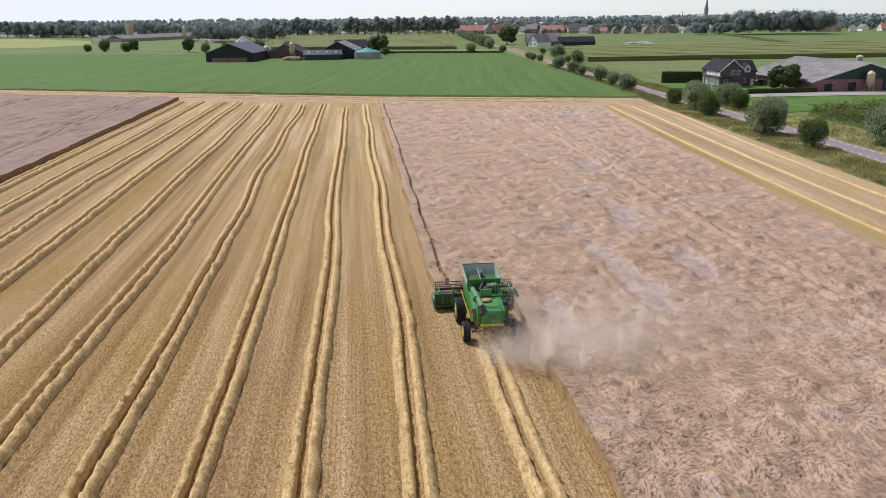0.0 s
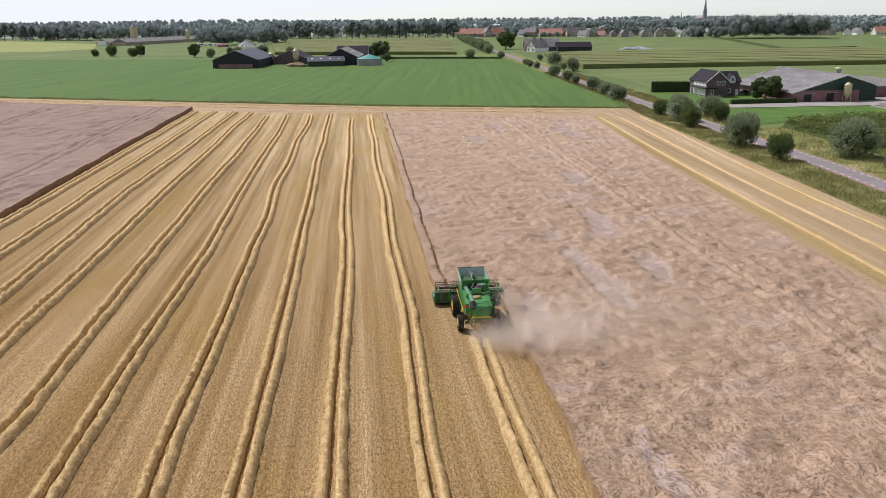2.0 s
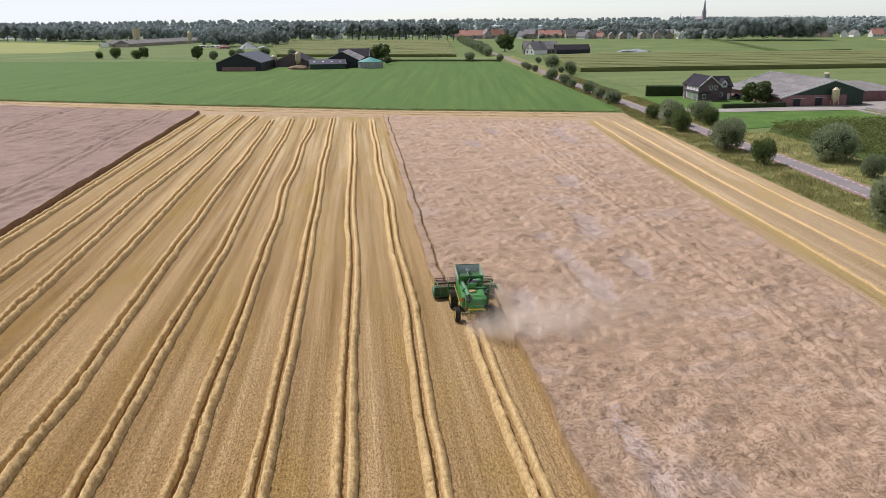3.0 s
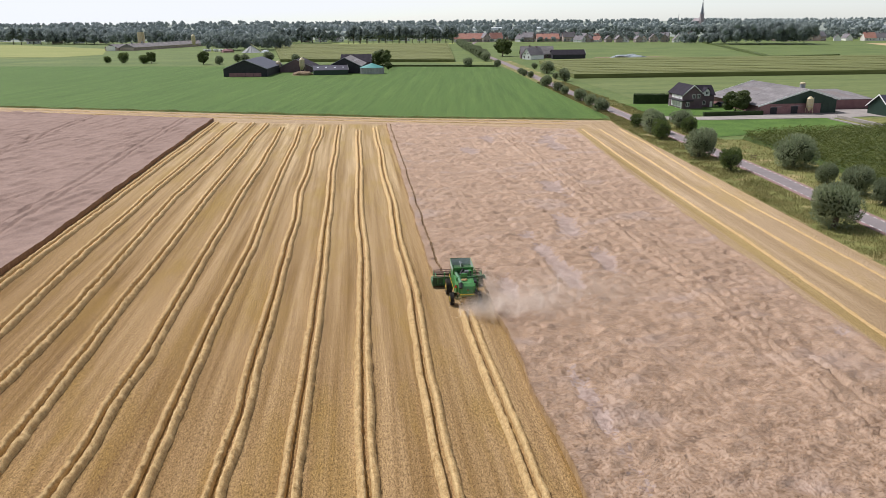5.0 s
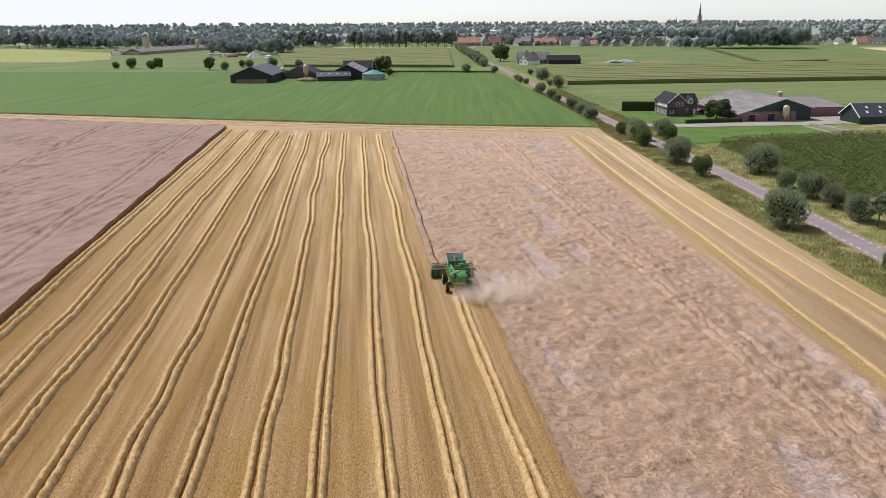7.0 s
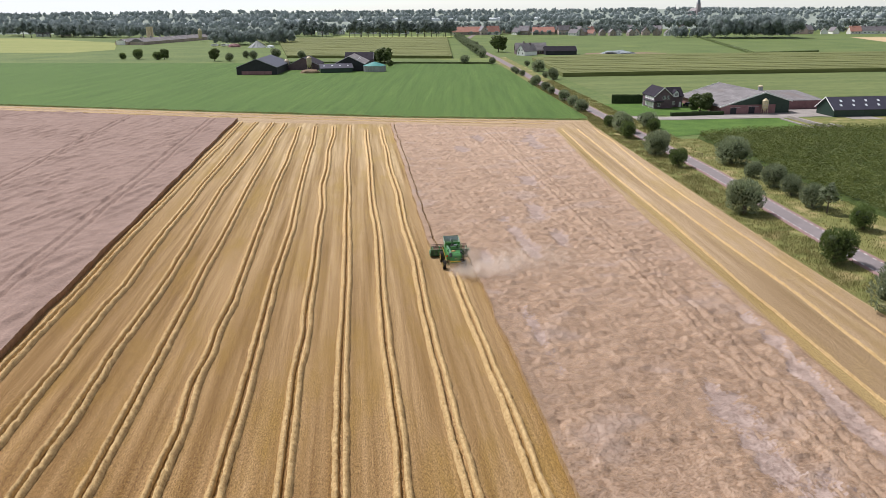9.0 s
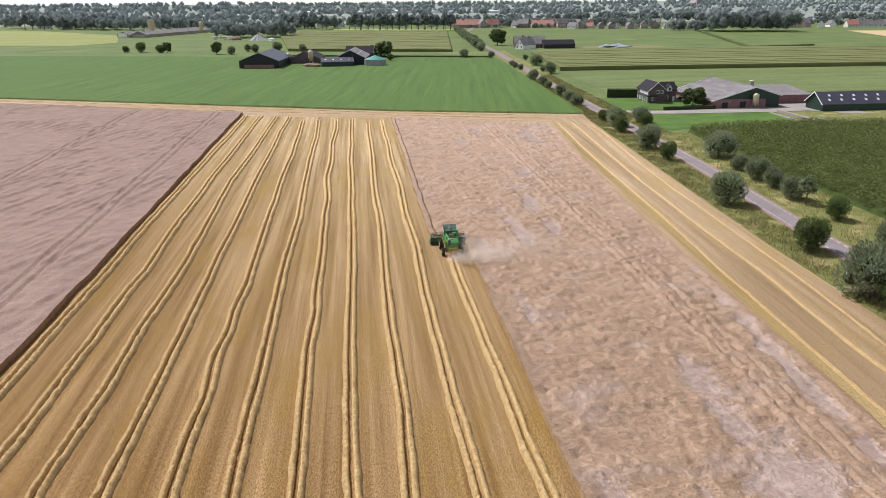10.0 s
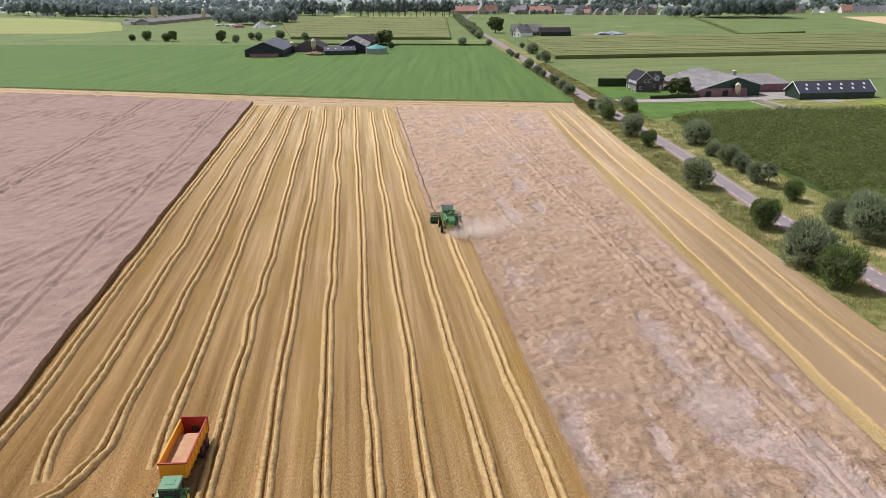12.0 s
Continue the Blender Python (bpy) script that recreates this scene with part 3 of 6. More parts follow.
windrow([(2.9, -120), (2.7, -16), (2.3, 4), (2.1, 28), (2.5, 51), (2.1, 73), (2.4, 92), (2.0, 112), (2.1, 142), (1.9, 187)], 190)
windrow([(8.6, -120), (8.2, -25), (8.1, -16), (7.8, -9), (8.0, 2), (7.9, 14), (7.5, 33), (7.6, 44.4)], 200)
windrow([(40.6, -120), (43.2, -23), (43.6, -14), (44.4, -8), (45.3, 10), (47.4, 39), (49.8, 67), (51.6, 95), (54.1, 128), (58.6, 175)], 300, 0.3, "thin scattered straw row on the stubble headland", 0.5, 0.5)
windrow([(45.5, -120), (48.7, -25), (49.9, -3), (50.4, 8), (52.5, 30), (54.2, 66), (56.2, 94), (59.0, 126), (63.2, 174)], 340, 0.32, "thin scattered straw row on the stubble headland", 0.5, 0.5)
windrow([(50.5, -120), (53.2, -25), (54.0, 3), (56.6, 27), (58.1, 48), (60.1, 82), (62.2, 108), (66.8, 149), (69.0, 176)], 350, 0.25, "thin scattered straw row on the stubble headland", 0.5, 0.6)
for k, gap in enumerate((3.5, 9.0)):
    windrow([(x, far_edge_y(x) - gap * (1.35 if x < 0 else 1.1)) for x in (-200, -132, -60, 7, 40, 62 - 4 * k)], 330 + 10 * k, 0.5, "thin straw row along the far headland", 0.5, 0.5)


def stubble_stems():
    """Short cut stems in drill rows, where the ground is seen nearest."""
    rng = np.random.RandomState(77)
    n = 190000
    x, y = rng.uniform(-48, 11, n), rng.triangular(-80, 25, 150, n)
    x = np.round(x / 0.25) * 0.25 + rng.normal(0, 0.025, n)
    at = np.stack([x, y, rng.uniform(0.03, 0.07, n)], 1)
    v, f = blades(at, rng.normal(0, 0.8, (n, 3)) + (0, 0, 1), rng.uniform(0.06, 0.13, n), rng.uniform(0.025, 0.05, n), rng)
    return tagged(from_arrays("stubble_stems", v, f, STEMS), "short golden cereal stems left in drill rows", "stubble", "", "stuff")


stubble_stems()


def wild_grass():
    """Tussocks and dry stalks on the verges and along the field's far edge."""
    rng = np.random.RandomState(78)
    n = 170000
    y = rng.uniform(-60, 330, n)
    left = np.where(y < 191.5, np.interp(y, [p[1] for p in STRIP_EDGE[::-1]], [p[0] for p in STRIP_EDGE[::-1]]), np.interp(y, [191.5, 199, 290, 415], [72, 74, 79, 87]))
    rx = road_x(y)
    west = rng.rand(n) < 0.6
    x = np.where(west, left + (rx - 2.9 - left) * rng.rand(n), rx + 2.7 + np.where(y < 150, 15.0, 6.0) * rng.rand(n))
    keep = lattice(x, y, 2.2, 79) + 0.4 * rng.rand(n) > 0.52
    far = 16000
    fx = rng.uniform(-200, 72, far)
    fy = far_edge_y(fx) + 1.2 + rng.normal(0, 0.5, far)
    x, y = np.concatenate([x[keep], fx]), np.concatenate([y[keep], fy])
    n = len(x)
    tall = rng.uniform(0.3, 0.8, n) * (0.5 + lattice(x, y, 4.0, 80))
    at = np.stack([x, y, tall * 0.42], 1)
    v, f = blades(at, rng.normal(0, 0.35, (n, 3)) + (0, 0, 1), tall, rng.uniform(0.03, 0.08, n), rng)
    return tagged(from_arrays("wild_grass", v, f, WILD_GRASS), "rough green and straw-coloured grass tussocks", "grass", "", "stuff")


wild_grass()


# ---- more materials ----
BRICK_DARK = material("dark_brick", (0.115, 0.078, 0.09), (0.185, 0.132, 0.148), 0.6, 8.0, bump=0.3, depth=0.02)
BRICK_PINK = material("weathered_red_brick", (0.22, 0.115, 0.118), (0.34, 0.19, 0.19), 0.5, 6.0, bump=0.3, depth=0.02)
BRICK_VILLAGE = material("village_brick", (0.30, 0.235, 0.205), (0.50, 0.42, 0.37), 0.3, 4.0, bump=0, object_random=0.3)
WHITE_PAINT = material("white_paint", (0.74, 0.74, 0.72), (0.86, 0.86, 0.84), 0.8, 9.0, rough=0.6, bump=0)
CREAM = material("cream_plaster", (0.60, 0.57, 0.52), (0.75, 0.72, 0.68), 0.5, 6.0, bump=0.1)
VILLAGE_TILE = material("grey_roof_tile", (0.13, 0.12, 0.127), (0.25, 0.23, 0.238), 0.4, 5.0, rough=0.9, bump=0.3, object_random=0.3)
SLATE = material("dark_roof_tile", (0.016, 0.013, 0.019), (0.036, 0.030, 0.04), 0.5, 6.0, rough=0.95, bump=0.3, depth=0.03, object_random=0.25)
RED_TILE = material("red_roof_tile", (0.33, 0.145, 0.11), (0.47, 0.255, 0.20), 0.4, 5.0, rough=0.75, bump=0.3, object_random=0.25)
FIBRE_ROOF = material("weathered_fibre_cement_roof", (0.13, 0.12, 0.12), (0.27, 0.25, 0.25), 0.25, 2.5, bump=0.4, depth=0.05, stretch=(1.6, 0.5, 1), fleck=(0.20, 0.17, 0.16))
BARN_ROOF = material("dark_sheet_roof", (0.035, 0.033, 0.05), (0.065, 0.06, 0.085), 0.3, 4.0, rough=0.45, bump=0.2)
GREEN_CLAD = material("dark_green_cladding", (0.008, 0.028, 0.018), (0.018, 0.045, 0.03), 0.5, 8.0, rough=0.5, bump=0.1)
BLACK_CLAD = material("tarred_boards", (0.012, 0.012, 0.016), (0.03, 0.03, 0.038), 0.5, 8.0, rough=0.7, bump=0.2)
DARK_GLASS = material("window_glass", (0.02, 0.025, 0.03), (0.05, 0.055, 0.06), 0.5, 3.0, rough=0.08, bump=0)
TEAL = material("teal_tank_cover", (0.04, 0.20, 0.18), (0.07, 0.28, 0.25), 0.4, 4.0, rough=0.5, bump=0.1)
TANK_WALL = material("grey_tank_wall", (0.24, 0.25, 0.25), (0.38, 0.39, 0.38), 0.4, 4.0, bump=0.2)
SILO = material("pale_yellow_silo", (0.46, 0.38, 0.22), (0.62, 0.53, 0.34), 0.5, 5.0, rough=0.5, bump=0.1)
STEEL = material("galvanised_steel", (0.30, 0.31, 0.32), (0.48, 0.49, 0.50), 1.0, 9.0, rough=0.4, bump=0, metal=0.7)
TARP = material("silage_sheet", (0.10, 0.13, 0.15), (0.42, 0.46, 0.48), 0.15, 1.0, rough=0.5, bump=0.2)
# both church colours lightened, distance haze painted in
HAZED_STONE = material("hazed_church_stone", (0.24, 0.21, 0.215), (0.32, 0.28, 0.285), 0.1, 1.0, bump=0.2)
HAZED_SLATE = material("hazed_spire_slate", (0.16, 0.17, 0.20), (0.23, 0.245, 0.28), 0.2, 1.0, bump=0.1)
GLASSHOUSE = material("greenhouse_roof", (0.55, 0.58, 0.60), (0.78, 0.80, 0.82), 0.05, 0.4, rough=0.3, bump=0)
# dark green for the lumps within tree crowns, their shade painted in
CROWN_SHADE = material("inner_crown_shade", (0.03, 0.042, 0.016), (0.07, 0.088, 0.038), 1.5, 8.0, bump=0.5)

# pale road marks
dash = bmesh.new()
add_box(dash, (-0.07, -0.5, 0), (0.07, 0.5, 0.006))
dash_mesh = bpy.data.meshes.new("road_mark")
dash.to_mesh(dash_mesh)
dash.free()
dash_mesh.materials.append(ROAD_PAINT)
road = bpy.data.objects["road"]
for side in (-1.62, 1.62):
    for k in range(118):
        y = -10 + 2.15 * k
        mark = new("road_mark", dash_mesh)
        mark.parent = road
        mark.matrix_basis = pose(float(road_x(y)) + side, y, 0.104, 0, 0, -math.degrees(math.atan2(road_x(y + 1) - road_x(y), 1)))


# ---- plants ----
def foliage(name, centres, radii, count, size, mat, parent, seed, up=0.3, slim=0.3, hollow=0.55, spiky=0.8):
    """Many small leaves on and in lumpy clumps."""
    rng = np.random.RandomState(seed)
    centres, radii = np.asarray(centres, float), np.asarray(radii, float)
    share = radii ** 2 / (radii ** 2).sum()
    pick = rng.choice(len(centres), count, p=share)
    d = rng.normal(size=(count, 3))
    d /= np.linalg.norm(d, axis=1, keepdims=True)
    at = centres[pick] + d * (radii[pick] * (hollow + (1.08 - hollow) * rng.rand(count) ** 0.6))[:, None]
    at[:, 2] = np.maximum(at[:, 2], 0.05)
    along = d * spiky + rng.normal(0, 0.5, (count, 3)) + (0, 0, up)
    v, f = blades(at, along, size * rng.uniform(0.6, 1.4, count), size * slim * rng.uniform(0.7, 1.3, count), rng, 0.0, d if spiky < 0.5 else None)
    return from_arrays(name, v, f, mat, parent)


def lumps(bm, centres, radii, seed, squash=0.9):
    rng = random.Random(seed)
    for c, r in zip(centres, radii):
        made = bmesh.ops.create_icosphere(bm, subdivisions=2, radius=1)
        for v in made["verts"]:
            k = r * (0.72 + 0.3 * noise.noise(v.co * 1.7 + Vector(c)) + rng.uniform(-0.05, 0.05))
            v.co = Vector((v.co.x * k, v.co.y * k, max(v.co.z * k * squash, 0.1 - c[2]))) + Vector(c)
    return bm


def willow(seed, leaf=None, label="round grey-green pollard willow on the grassy verge"):
    """A pollard willow of unit radius: a short trunk under a dense head of fine upright shoots."""
    rng = np.random.RandomState(seed)
    thing = empty("willow_bush")
    tagged(thing, label, "bush", "willows along the road")
    bm = tube((0, 0, -0.05), (0.03, 0.02, 0.55), 0.13, 0.10, 8)
    for k in range(6):
        a = k * 1.05 + rng.rand()
        add_tube(bm, (0, 0, 0.42), (0.5 * math.cos(a), 0.5 * math.sin(a), 1.0 + 0.3 * rng.rand()), 0.045, 0.012, 5)
    part("trunk", bm, BARK, thing)
    c = [(0, 0, 0.82)] + [(0.42 * math.cos(a) * s, 0.42 * math.sin(a) * s, 0.55 + 0.6 * rng.rand()) for a, s in zip(rng.rand(9) * 6.28, rng.uniform(0.8, 1.5, 9))]
    r = [0.8] + list(rng.uniform(0.4, 0.58, 9))
    part("inner_crown", lumps(bmesh.new(), c, [x * 0.76 for x in r], seed), WILLOW_SHADE, thing)
    foliage("crown", c, r, 4600, 0.18, leaf or LEAF_WILLOW, thing, seed, up=0.7, slim=0.22, hollow=0.75)
    return thing


def tree(seed, name="tree", mat=None, label="", group="", count=1500, leaf=0.11, stem=0.3):
    """A broadleaved tree of height 1: tapered trunk, limbs and a lumpy crown with gaps."""
    rng = np.random.RandomState(seed)
    thing = empty(name)
    tagged(thing, label or "broadleaved tree with a full uneven green crown", "tree", group)
    bm = tube((0, 0, -0.02), (0.01, 0.01, stem + 0.1), 0.028, 0.018, 8)
    c, r = [], []
    for k in range(11):
        a, h = k * 2.4 + rng.rand(), stem + 0.12 + 0.55 * (k / 11) + 0.05 * rng.rand()
        s = 0.30 * math.sin(math.pi * min(0.95, (h - stem) / (1.02 - stem) + 0.12)) * rng.uniform(0.7, 1.15)
        c.append((s * math.cos(a), s * math.sin(a), h))
        r.append(rng.uniform(0.11, 0.18))
        add_tube(bm, (0, 0, h - 0.2), (c[-1][0] * 0.8, c[-1][1] * 0.8, h), 0.012, 0.004, 5)
    part("trunk", bm, BARK, thing)
    part("inner_crown", lumps(bmesh.new(), c, [x * 0.7 for x in r], seed), CROWN_SHADE, thing)
    foliage("crown", c, r, count, leaf, mat or LEAF_GREEN, thing, seed, up=0.0, slim=0.8, spiky=0.1)
    return thing


def sized(x, y, s, turn=0, tall=1.0):
    return pose(x, y, 0, 0, 0, turn) @ Matrix.Diagonal((s, s, s * tall, 1))


WILLOWS = [  # place and radius
    (86.1, 387, 1.9), (85.1, 373, 1.8), (85.6, 361, 1.8), (103.7, 430, 1.8), (101, 389, 3.9), (81.3, 309, 2.8), (95.8, 349, 1.8), (97.2, 338, 3.1), (80.3, 285, 2.3), (79.5, 271, 1.9),
    (78.3, 245, 2.6), (77.4, 230.6, 2.1), (76.2, 213.5, 2.6), (74.2, 175.6, 2.0), (74.5, 165, 3.5), (73.2, 154.6, 2.5), (85.4, 172, 2.9), (83.5, 163, 2.3), (71.0, 128, 3.6), (70.6, 112.3, 2.3),
    (84.6, 114, 4.0), (82.6, 99.0, 2.1), (82.0, 89, 2.9), (81.6, 81.4, 2.3), (80.6, 72.2, 2.7), (80.4, 56.6, 2.3), (65.4, 69.6, 3.7), (65.2, 41.0, 2.8), (62.2, 20.2, 4.3), (61.4, 11.8, 3.3),
    (79.4, 32.0, 4.6), (78.9, 40.2, 2.6), (67.5, 459, 3.2), (84.6, 450, 2.5), (-179.8, 560, 2.7), (-167.9, 557, 3.7), (-151.4, 547, 3.5), (-94.8, 520, 3.3), (-87, 552, 3.0), (-80, 538, 3.2), (-64, 547, 4.0), (-44, 530, 3.3), (63, -14, 3.4), (78.5, 8, 3.2), (81, 22, 3.0)]
willows = [willow(s) for s in (1, 2, 3, 4)] + [willow(s, LEAF_SHRUB, "round dark green shrub on the grassy verge") for s in (5, 6)]
SHRUBS = (13, 15, 17, 19, 25, 27, 29, 34, 35, 36)
placed = set()
for n, (x, y, r) in enumerate(WILLOWS):
    m = sized(x, y, r, n * 67 % 360, (1.05, 1.15, 1.1, 1.2)[n % 4])
    kind = 4 + n % 2 if n in SHRUBS else n % 4
    if kind in placed:
        copy_at(willows[kind], m)
    else:
        willows[kind].matrix_basis = m
        placed.add(kind)
row_of_willows = [(88.5 + 0.075 * (y - 512) + (0.8 if k % 2 else -0.4), y) for k, y in enumerate(range(518, 850, 14))]
for n, (x, y) in enumerate(row_of_willows):
    copy_at(willows[n % 4], sized(x, y, 3.4 + (n * 7 % 5) * 0.25, n * 51 % 360, 1.05))

young = tree(20, "young_tree", LEAF_WILLOW, "slender young tree with a thin grey-green crown", "", 420, 0.09, 0.35)
young.matrix_basis = sized(80.6, 67.5, 5.2, 10)
garden_tree = tree(21, "garden_tree", LEAF_GREEN, "dense dark green garden tree beside the barn", "", 5200, 0.062, 0.06)
garden_tree.matrix_basis = sized(117.8, 205.5, 8.2, 0) @ Matrix.Diagonal((1.35, 1.35, 1, 1))
field_trees = [(-146, 546, 9, 0.9), (-105.9, 523, 10, 1.0), (14.8, 470, 12, 1.15), (17, 440, 5, 1.2), (113.4, 585, 15, 1.15), (8, 478, 9, 1.3), (-60, 455, 8, 1.2)]
loose = tree(22, "tree", LEAF_GREEN, "rounded green tree standing alone at the field edge", "single trees", 1500, 0.11, 0.14)
for n, (x, y, h, wide) in enumerate(field_trees):
    m = sized(x, y, h, n * 80) @ Matrix.Diagonal((wide, wide, 1, 1))
    if n == 0:
        loose.matrix_basis = m
    else:
        copy_at(loose, m)
avenue = tree(23, "avenue_tree", LEAF_HAZED, "tall roadside tree with a bare trunk and round crown", "avenue of trees", 700, 0.12, 0.34)
spots = [(-8 + 120 * k / 26, 931 - 40 * k / 26) for k in range(27)] + [(-100 + 70 * k / 9, 1005 - 50 * k / 9) for k in range(10)] + [(-440 + 120 * k / 9, 1040 - 10 * k / 9) for k in range(10)]
for n, (x, y) in enumerate(spots):
    m = sized(x + (n * 37 % 5) - 2, y + (n * 13 % 7), 14 + (n * 29 % 6), n * 71 % 360)
    if n == 0:
        avenue.matrix_basis = m
    else:
        copy_at(avenue, m)


def ball(rings=4, sides=8):
    """A rough ball of unit radius, as vertices and four-cornered faces."""
    a, b = np.meshgrid(np.linspace(0.25, math.pi - 0.25, rings + 1), np.arange(sides) * 2 * math.pi / sides, indexing="ij")
    v = np.stack([np.sin(a) * np.cos(b), np.sin(a) * np.sin(b), np.cos(a)], -1).reshape(-1, 3)
    f = [(i * sides + j, (i + 1) * sides + j, (i + 1) * sides + (j + 1) % sides, i * sides + (j + 1) % sides) for i in range(rings) for j in range(sides)]
    return v, np.array(f)


BALL = ball(3, 7)


def wood(name, label, trees, mat, leaf, per, seed, solid=0.7, k=8):
    """A far wood: many crowns of uneven height, one sheet of leaf clumps."""
    rng = np.random.RandomState(seed)
    vs, fs, total = [], [], 0
    for x, y, h in trees:
        w = h * rng.uniform(0.28, 0.42)
        c = np.stack([x + rng.normal(0, w * 0.45, k), y + rng.normal(0, w * 0.45, k), h * rng.uniform(0.3, 0.85, k)], 1)
        r = h * rng.uniform(0.16, 0.27, k) * (1.3 if k < 5 else 1)
        pick = rng.randint(0, k, per)
        d = rng.normal(size=(per, 3))
        d /= np.linalg.norm(d, axis=1, keepdims=True)
        at = c[pick] + d * r[pick][:, None]
        at[:, 2] = np.clip(at[:, 2], 0.3, None)
        v, f = blades(at, rng.normal(0, 0.5, (per, 3)), leaf * rng.uniform(0.6, 1.5, per), leaf * 0.9 * rng.uniform(0.6, 1.4, per), rng, 0.0, d)
        vs.append(v)
        fs.append(f + total)
        total += len(v)
        if solid:
            lump = (c[:, None] + BALL[0][None] * (r * solid)[:, None, None]).reshape(-1, 3)
            lump[:, 2] = np.clip(lump[:, 2], 0.1, None)
            vs.append(lump)
            fs.append((BALL[1][None] + len(BALL[0]) * np.arange(k)[:, None, None]).reshape(-1, 4) + total)
            total += len(lump)
    ob = from_arrays(name, np.concatenate(vs), np.concatenate(fs), mat)
    return tagged(ob, label, "trees", "", "stuff")


def belt(x0, y0, x1, y1, deep, count, low, high, seed):
    rng = np.random.RandomState(seed)
    t, s = rng.rand(count), rng.rand(count)
    tall = lattice(t * 60, t * 0, 4.0, seed + 1)
    return [(x0 + (x1 - x0) * a + rng.normal(0, 2), y0 + (y1 - y0) * a + deep * b, low + (high - low) * np.clip(0.6 * g + 0.4 * rng.rand(), 0, 1)) for a, b, g in zip(t, s, tall)]


wood("wood_edge", "grey-green broadleaved wood beyond the fields", belt(-420, 1055, -150, 905, 45, 105, 10, 20, 41) + belt(-950, 1250, -420, 1070, 60, 120, 10, 21, 42) + belt(-146, 752, -70, 764, 35, 36, 10, 19, 54), LEAF_HAZED, 1.2, 200, 1)
wood("wood_edge", "belt of trees behind the avenue", belt(-150, 955, 140, 1020, 70, 80, 6, 15, 43), LEAF_HAZED, 1.2, 180, 2)
wood("wood_edge", "tall copse of broadleaved trees", belt(390, 772, 478, 748, 45, 48, 16, 28, 44) + belt(360, 800, 400, 775, 20, 10, 8, 14, 45), LEAF_HAZED, 1.2, 520, 3)
wood("village_trees", "garden trees between the village houses", belt(120, 985, 380, 910, 60, 70, 6, 14, 46) + belt(130, 936, 400, 880, 20, 24, 3, 7, 53) + belt(470, 890, 900, 830, 80, 90, 6, 15, 47), LEAF_HAZED, 1.2, 150, 4)
wood("village_trees", "tall trees behind the village", belt(60, 1090, 1000, 960, 70, 150, 9, 20, 48), LEAF_HAZED, 1.6, 110, 5)
wood("distant_woods", "hazy grey-green belts of distant woods", belt(-1300, 1450, -100, 1250, 90, 260, 9, 18, 52) + belt(-900, 1330, 1100, 1180, 40, 170, 5, 13, 55) + belt(-1700, 1750, 1700, 1500, 80, 520, 9, 19, 49), LEAF_FAR_HAZED, 2.6, 52, 6, 0.9, 3)
wood("distant_woods", "hazy grey-green woods far away", belt(-2300, 2300, 2600, 2100, 160, 620, 10, 20, 50) + belt(-1500, 1980, 2200, 1800, 60, 260, 6, 14, 56), LEAF_FAR_HAZED, 4.0, 36, 8, 0.9, 3)
wood("distant_woods", "hazy tree line on the horizon", belt(-3600, 3500, 4000, 3300, 220, 1000, 12, 24, 51) + belt(-2800, 2800, 3200, 2650, 120, 600, 8, 18, 57), LEAF_FAR_HAZED, 6.0, 26, 7, 0.9, 3)
# ground out to the horizon, its colour paled with painted haze
sheet("distant_fields", [(-5000, 1500), (-1200, 1290), (0, 1130), (1100, 1080), (5000, 1000), (5000, 4850), (-5000, 4850)], 0.04, material("hazed_farmland", (0.20, 0.235, 0.195), (0.275, 0.305, 0.262), 0.004, 0.02, bump=0, stretch=(0.3, 1.5, 1)), "pale hazy farmland towards the horizon", "field")


def hedge(points, height, wide, label, seed, mat=None):
    """A clipped hedge along a line of points."""
    thing = empty("hedge")
    tagged(thing, label, "hedge")
    bm = bmesh.new()
    rng = np.random.RandomState(seed)
    at = []
    for (x0, y0), (x1, y1) in zip(points, points[1:]):
        d = math.hypot(x1 - x0, y1 - y0)
        nx, ny = -(y1 - y0) / d, (x1 - x0) / d
        w = wide / 2 * 0.85
        corners = [(x0 + nx * w, y0 + ny * w), (x1 + nx * w, y1 + ny * w), (x1 - nx * w, y1 - ny * w), (x0 - nx * w, y0 - ny * w)]
        low, top = [bm.verts.new((*c, 0)) for c in corners], [bm.verts.new((*c, height * 0.94)) for c in corners]
        bm.faces.new(top)
        for i in range(4):
            bm.faces.new((low[i], low[(i + 1) % 4], top[(i + 1) % 4], top[i]))
        m = int(d * height * 14)
        t, s, h = rng.rand(m), rng.choice([-1, 1], m) * wide / 2, rng.rand(m) * height
        over = rng.rand(m) < 0.4
        s, h = np.where(over, rng.uniform(-1, 1, m) * wide / 2, s), np.where(over, height, h)
        at.append(np.stack([x0 + (x1 - x0) * t + nx * s, y0 + (y1 - y0) * t + ny * s, h + rng.normal(0, 0.06, m)], 1))
    bmesh.ops.recalc_face_normals(bm, faces=bm.faces)
    part("inner_hedge", bm, mat or HEDGE_LEAF, thing)
    at = np.concatenate(at)
    v, f = blades(at, rng.normal(size=at.shape), rng.uniform(0.2, 0.4, len(at)), rng.uniform(0.12, 0.25, len(at)), rng)
    from_arrays("leaves", v, f, mat or HEDGE_LEAF, thing)
    return thing


hedge([(94.8, 235.5), (108.5, 233)], 3.4, 1.6, "tall dark clipped hedge beside the brick house", 61)
hedge([(112, 236), (128, 246)], 3.0, 1.6, "tall dark clipped hedge behind the brick house", 62)
hedge([(103, 196.4), (122.6, 197.2)], 1.3, 1.1, "low dark clipped garden hedge", 63)
